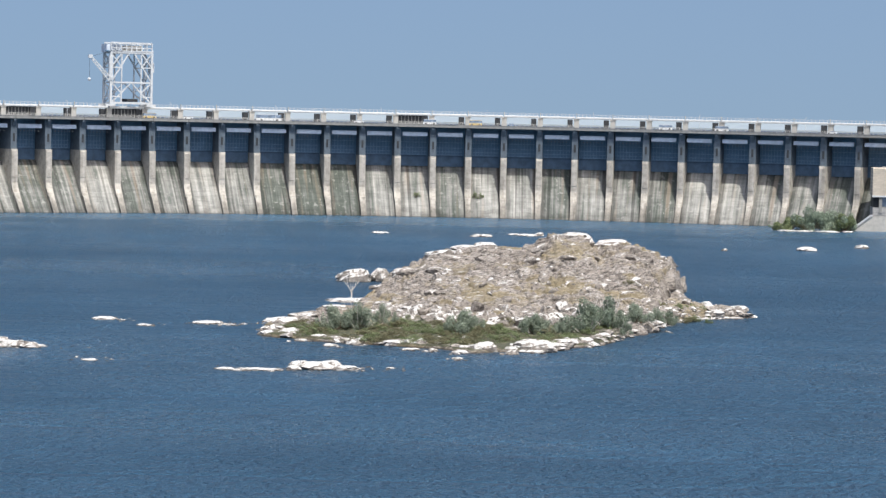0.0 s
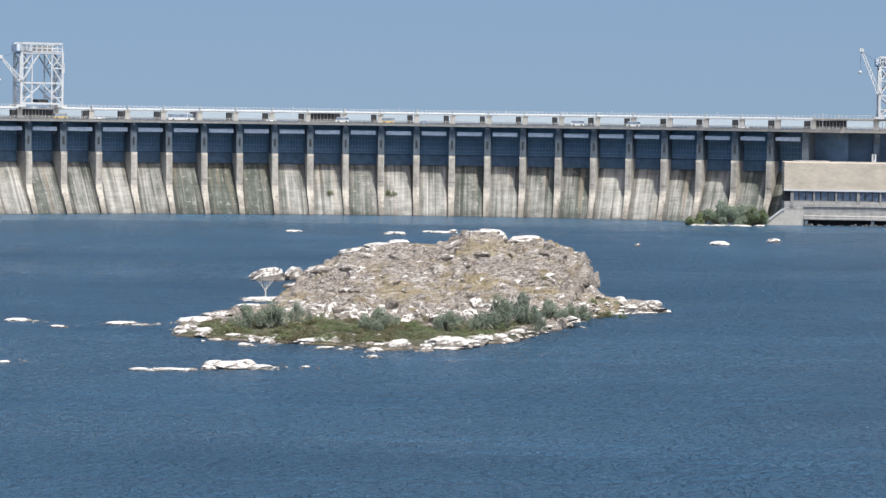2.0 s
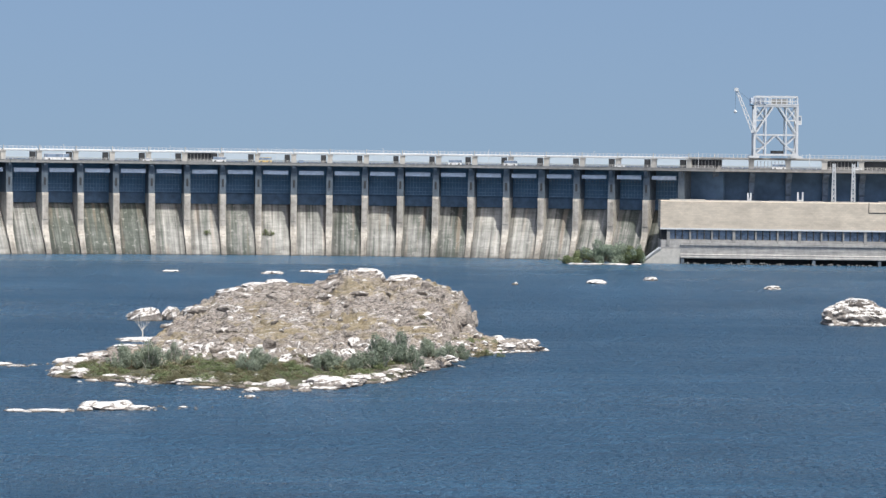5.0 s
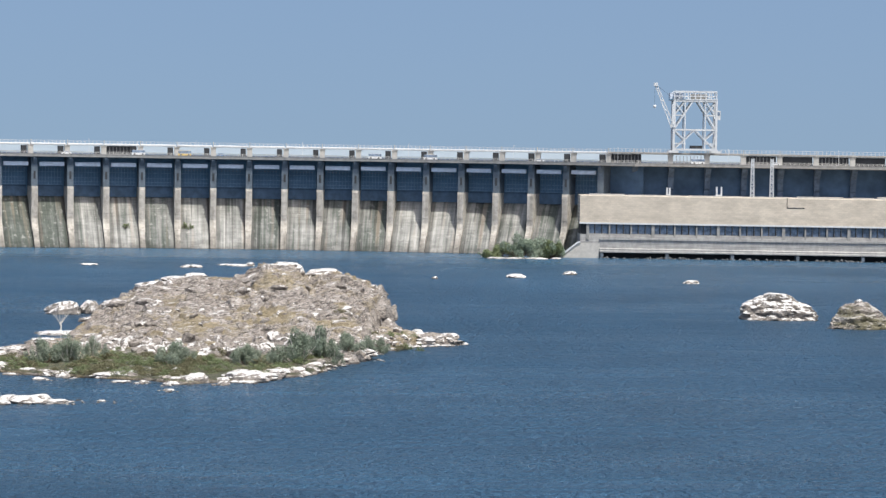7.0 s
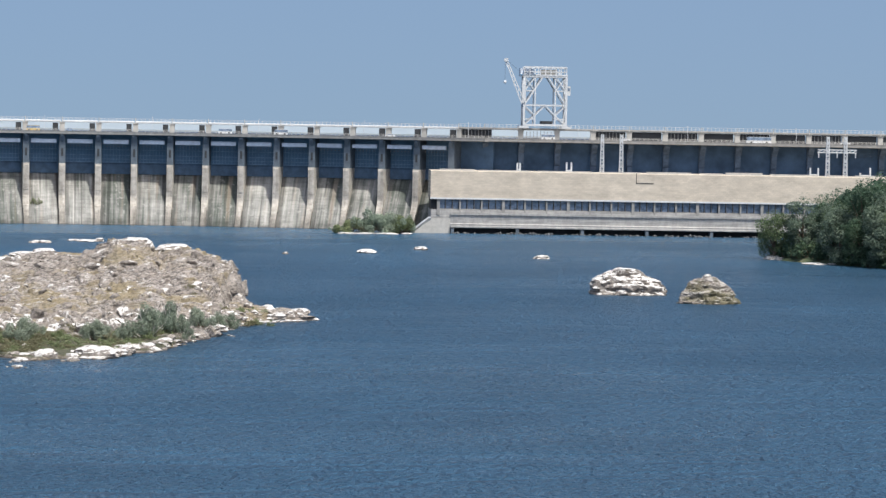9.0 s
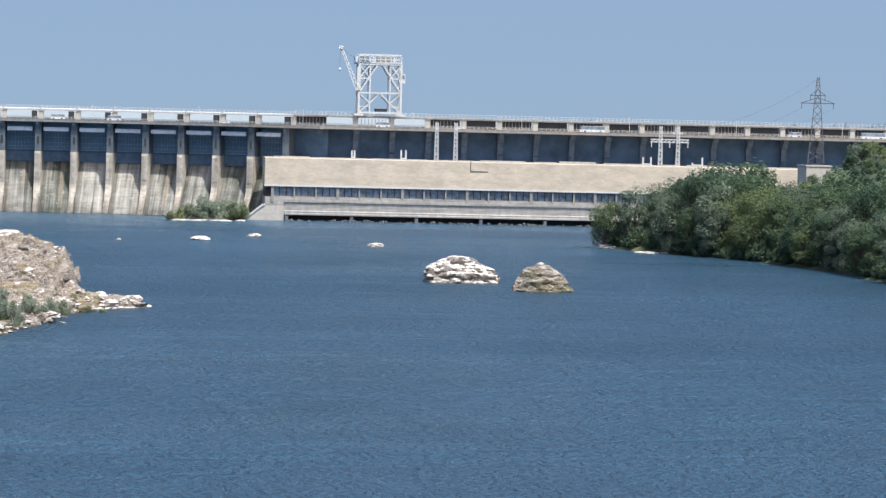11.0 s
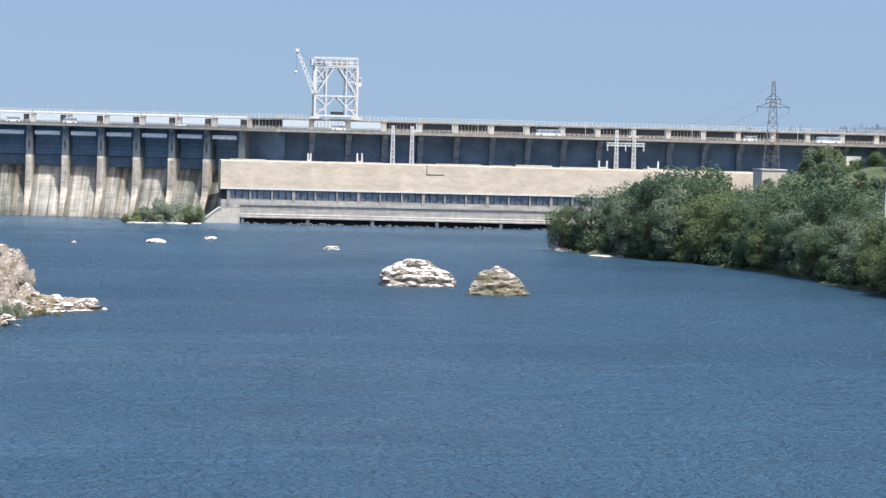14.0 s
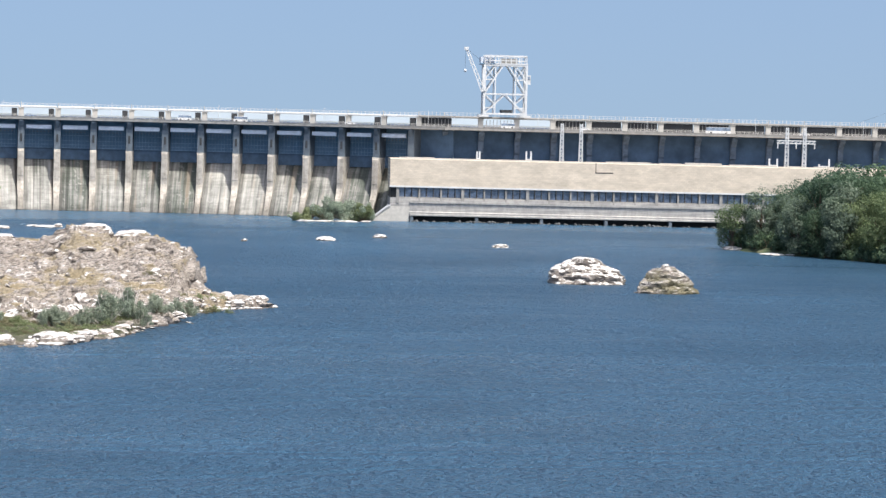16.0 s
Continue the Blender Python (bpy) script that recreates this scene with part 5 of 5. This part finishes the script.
wil = [bush_proto(200 + k, M_WILLOW, "grey-green willow bush on the rocky islet", "bushes on the islet", 4200, 0.36, (0, 3, 9)[k]) for k in range(3)]
ISLE_BUSH = [(-22.6, 582.5, 7.7, 5.9), (-17.5, 584.0, 9.7, 6.2), (-12.7, 596.0, 5.4, 4.2), (4.8, 577.0, 9.1, 5.6), (19.3, 582.0, 7.1, 4.6), (-9.8, 590.0, 2.9, 3.1), (19.6, 582.0, 8.7, 4.6),
             (30.1, 583.5, 11.6, 7.4), (35.5, 592.5, 9.8, 6.4), (42.1, 606.0, 8.0, 4.9), (47.9, 624.5, 6.7, 3.9), (38.5, 592.0, 6.4, 3.2), (25.0, 580.5, 4.3, 3.1), (51.7, 633.0, 5.8, 3.5)]
put_bushes(wil, [(x, y, max(0.3, island_height(x, y)) - 0.3, w, h) for x, y, w, h in ISLE_BUSH])
low = [bush_proto(230 + k, (M_SCRUB, M_SCRUB_DRY)[k % 2], "low green and dry brown scrub on the islet", "scrub on the islet", 520, 0.62) for k in range(4)]
rnd = random.Random(8)
rows = []
for k in range(330):
    y = rnd.uniform(554, 607)
    x = rnd.uniform(lerp(LEFT, y) + 3.5, lerp(RIGHT, y) - 3.5)
    if (y < 560 and 8 < x < 17) or y > 598:
        continue
    w = rnd.uniform(2.5, 6.0)
    rows.append((x, y, max(0.2, island_height(x, y)) - 0.3, w, w * rnd.uniform(0.2, 0.4)))
for k in range(16):
    y = rnd.uniform(636, 668)
    x = rnd.uniform(44, 62)
    rows.append((x, y, max(0.2, island_height(x, y)) - 0.3, rnd.uniform(2.5, 4.5), rnd.uniform(1.0, 2.0)))
joined = {M_SCRUB.name: ([], []), M_SCRUB_DRY.name: ([], [])}
for k, (x, y, z, w, h) in enumerate(rows):
    b = low[k % 4]
    m = pose(x, y, z, 0, 0, k * 77) @ Matrix.Diagonal((w / 2, w / 2, h, 1))
    for ch in b.children:
        if ch.data.materials[0].name in joined:
            vs, fs = joined[ch.data.materials[0].name]
            o = len(vs)
            vs.extend(tuple(m @ v.co) for v in ch.data.vertices)
            fs.extend(tuple(o + i for i in p.vertices) for p in ch.data.polygons)
for b in low:
    for ch in list(b.children):
        bpy.data.objects.remove(ch)
    bpy.data.objects.remove(b)
for nm, (vs, fs) in joined.items():
    me = bpy.data.meshes.new("scrub")
    me.from_pydata(vs, [], fs)
    me.materials.append(bpy.data.materials[nm])
    tagged(new("scrub", me), "low green scrub covering the islet's shore" if nm == M_SCRUB.name else "dry brown scrub covering the islet's shore", "scrub", kind="stuff")
foot = [bush_proto(260 + k, (M_SCRUB, M_FOOT, M_FOOT)[k % 3], "green scrub growing at the foot of the dam", "scrub at the dam's foot", 5200, 0.36) for k in range(3)]
put_bushes(foot, [(151, 1216, -0.2, 17, 7.4), (159, 1214, -0.2, 18, 10.5), (167, 1213, -0.2, 18, 10.8), (174, 1216, -0.2, 15, 9.0), (177, 1224, 0.0, 9, 8.0), (145, 1218, -0.2, 8, 4.0)])
for k, i in enumerate((11.55, 13.2, 13.35)):
    q = dam_pose(i) @ Vector((0, 0.8, 8.6))
    put_bushes([bush_proto(280 + k, M_SCRUB, "small shrub rooted in the dam face", "shrubs on the dam face", 500, 0.6)], [(q.x, q.y, q.z, 3.6, 3.6)])
for k, (x, w) in enumerate(((149, 7), (157, 8), (166, 9), (175, 5))):
    boulder(x, 1209.5 + k * 0.5, w, 0.8, k + 1, 0.15, label="low pale rubble bank at the foot of the dam", group="rubble at the dam's foot")


def dead_tree(x, y, z, h, label):
    t = tagged(new("dead_tree"), label, "dead tree")
    t.matrix_basis = pose(x, y, z)
    rnd = random.Random(31)
    bm = bmesh.new()
    limb(bm, (0, 0, -0.3), (0.1, 0, h * 0.3), 0.2, 0.12)
    part("trunk", bm, M_DEADWOOD, t)
    for k in range(6):
        a = -1.2 + 2.4 * k / 5
        mid = Vector((math.sin(a) * h * 0.25, rnd.uniform(-.5, .5), h * 0.62))
        tip = Vector((math.sin(a) * h * 0.42, rnd.uniform(-.8, .8), h * rnd.uniform(0.85, 1.05)))
        bm = bmesh.new()
        limb(bm, (0.1, 0, h * rnd.uniform(0.15, 0.34)), mid, 0.075, 0.05, 5)
        limb(bm, mid, tip, 0.05, 0.02, 5)
        limb(bm, mid, mid + (tip - mid) * 0.8 + Vector((rnd.uniform(-.7, .7), 0, 0)), 0.045, 0.02, 5)
        part("branch", bm, M_DEADWOOD, t)


dead_tree(-22.4, 691.2, 0.6, 5.6, "bare bleached dead tree on a low rock")


# ---- pylons, switchyard, far right ----
def pylon(x, y, z0, z1, w0, arm_z, arm_w, paint, label):
    p = tagged(new("pylon"), label, "pylon", "pylons on the bank")
    p.matrix_basis = pose(x, y, 0, 0, 0, -20)
    part("tower", lattice_mast(bmesh.new(), 0, 0, z0, z1, w0, 0.9, 0.32, 11), paint, p)
    for k, z in enumerate(arm_z):
        for s in (-1, 1):
            w = arm_w[k]
            arm = part("cross_arm", strut(bmesh.new(), (0, -0.6, z), (s * w, 0, z), 0.28), paint, p)
            part("arm_brace", strut(bmesh.new(), (0, 0.6, z), (s * w, 0, z), 0.28), paint, arm)
            part("arm_brace", strut(bmesh.new(), (0, 0, z + 2.4), (s * w, 0, z), 0.25), paint, arm)
            part("insulator", strut(bmesh.new(), (s * w * 0.95, 0, z), (s * w * 0.95, 0, z - 2.2), 0.25), paint, arm)
    return p


M_GALV = plain("weathered_galvanised_steel", (0.13, 0.13, 0.14), 0.6, 0.3, 0.15)
pylon(405.6, 1118.8, 29.5, 68.3, 7.2, (57.2, 60.5), (7.0, 3.2), M_GALV, "tall grey lattice power pylon beside the dam road")
pylon(362, 803, 10, 36.5, 4.5, (35.0, 29.0), (4.0, 3.4), M_GALV, "weathered lattice power pylon among trees")
pylon(378, 770, 10, 30.5, 5.5, (30.0,), (6.5,), M_GALV, "weathered lattice power pylon among trees")
line = tagged(new("power_line"), "thin sagging power line wires from pylon to roof portal", "power line")
roof = dam_pose(LAST + 0.0001)
for k, (dx, z) in enumerate(((-6.6, 55.0), (6.6, 55.0), (0.0, 67.5))):
    a = Vector((405.6 + dx, 1118.8 + dx * -0.3, z))
    b = roof @ Vector((165.5 + 7.8 * k, -16.4, 36.5 if k < 2 else 45.0))
    bm = bmesh.new()
    for j in range(14):
        p, q = a.lerp(b, j / 14), a.lerp(b, (j + 1) / 14)
        p.z -= 9.0 * (j / 14) * (1 - j / 14) * 2
        q.z -= 9.0 * ((j + 1) / 14) * (1 - (j + 1) / 14) * 2
        strut(bm, p, q, 0.045)
    part("wire", bm, M_GALV, line)
hb = tagged(new("concrete_platform"), "pale concrete platform under the pylon", "platform")
part("block", box(399.5, 410.5, 1113, 1124, bank_height(405, 1113) - 2, 30.6), M_CONC_LIGHT, hb)
part("coping", box(399.2, 410.8, 1112.7, 1124.3, 30.6, 31.2), M_CONC_LIGHT, hb)
sg = tagged(new("switchyard_gantry"), "white lattice switchyard gantry above the trees", "gantry")
for x, y, z1, w in ((322.1, 786.6, 36.9, 1.6), (331.7, 782.6, 35.3, 1.4), (345.8, 809.2, 37.3, 1.6), (331.4, 750.0, 35.9, 2.4)):
    part("mast", lattice_mast(bmesh.new(), x, y, bank_height(x, y), z1, w * 0.9, 0.3, 0.2, 12), M_STEEL_WHITE, sg)
for a, b in (((322.1, 786.6, 30.6), (345.8, 809.2, 31.2)), ((331.7, 782.6, 29.6), (331.4, 750.0, 29.6))):
    bm = bmesh.new()
    a, b = Vector(a), Vector(b)
    for dz in (-0.45, 0.45):
        strut(bm, a + Vector((0, 0, dz)), b + Vector((0, 0, dz)), 0.5)
    for k in range(14):
        strut(bm, a.lerp(b, k / 14) + Vector((0, 0, -0.45)), a.lerp(b, (k + 1) / 14) + Vector((0, 0, 0.45)), 0.22)
    part("cross_beam", bm, M_STEEL_WHITE, sg)
gz = bank_height(431, 1098)
hut = tagged(new("gate_hut"), "small hut with an overhanging white flat roof", "hut")
part("wall", box(428.6, 434.0, 1097, 1102, gz - 1, 30.8), M_CONC, hut)
part("roof", box(427.2, 435.4, 1095, 1103, 30.8, 32.6), M_STEEL_WHITE, hut, "white flat roof")
part("tank", prism([(1104, 31.0), (1104, 37.4), (1110, 37.4), (1110, 31.0)], 433.5, 440.0), M_CONC_LIGHT, hut, "pale box tank behind the roof")
for x in (429.4, 433.2):
    part("column", box(x - 0.3, x + 0.3, 1095.4, 1096, gz - 1, 30.8), M_CONC_LIGHT, hut)
fc = tagged(new("portal_crane"), "distant white quay crane beyond the dam road", "crane")
bm = bmesh.new()
box(546, 556, 1209, 1215, 42.2, 50, bm)
part("base_house", bm, M_STEEL_WHITE, fc)
bm = bmesh.new()
strut(bm, (551, 1212, 50), (551, 1212, 57), 1.6)
part("tower", bm, M_STEEL_WHITE, fc)
bm = bmesh.new()
for a, b in (((549, 1210, 52), (556.5, 1210, 68)), ((551, 1210, 51), (557.2, 1210, 67)), ((556.5, 1210, 68), (559, 1210, 60)), ((551, 1210, 57), (556.5, 1210, 68))):
    strut(bm, a, b, 0.4)
part("jib", bm, M_GALV, fc)

# wooded far shore of the reservoir
verts, faces = [], []
rnd = random.Random(77)
for k in range(4400):
    x = rnd.uniform(1150, 2900)
    y = 4150 - 0.28 * (x - 1620) + rnd.uniform(-60, 160)
    hgt = lerp([(1150, 1), (1400, 3), (1600, 5), (1660, 13), (2900, 20)], x)
    z = 41 + rnd.random() ** 0.6 * hgt * 1.25 + (9 * rnd.random() if rnd.random() < 0.04 else 0)
    w = rnd.uniform(2.5, 5.5)
    b = len(verts)
    verts += [(x - w, y, z - 6), (x + w, y + rnd.uniform(-3, 3), z - 7), (x + w * rnd.uniform(-.3, .6), y - 3, z + rnd.uniform(2, 6)), (x - w * 0.7, y - 2, z + rnd.uniform(0, 4))]
    faces.append((b, b + 1, b + 2, b + 3))
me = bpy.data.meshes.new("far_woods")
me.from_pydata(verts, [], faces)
me.materials.append(M_FAR_HAZE)
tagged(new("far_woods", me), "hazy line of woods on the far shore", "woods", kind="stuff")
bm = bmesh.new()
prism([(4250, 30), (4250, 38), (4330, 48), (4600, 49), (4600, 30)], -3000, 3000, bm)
part_ob = part("far_shore", bm, M_FAR_HAZE)
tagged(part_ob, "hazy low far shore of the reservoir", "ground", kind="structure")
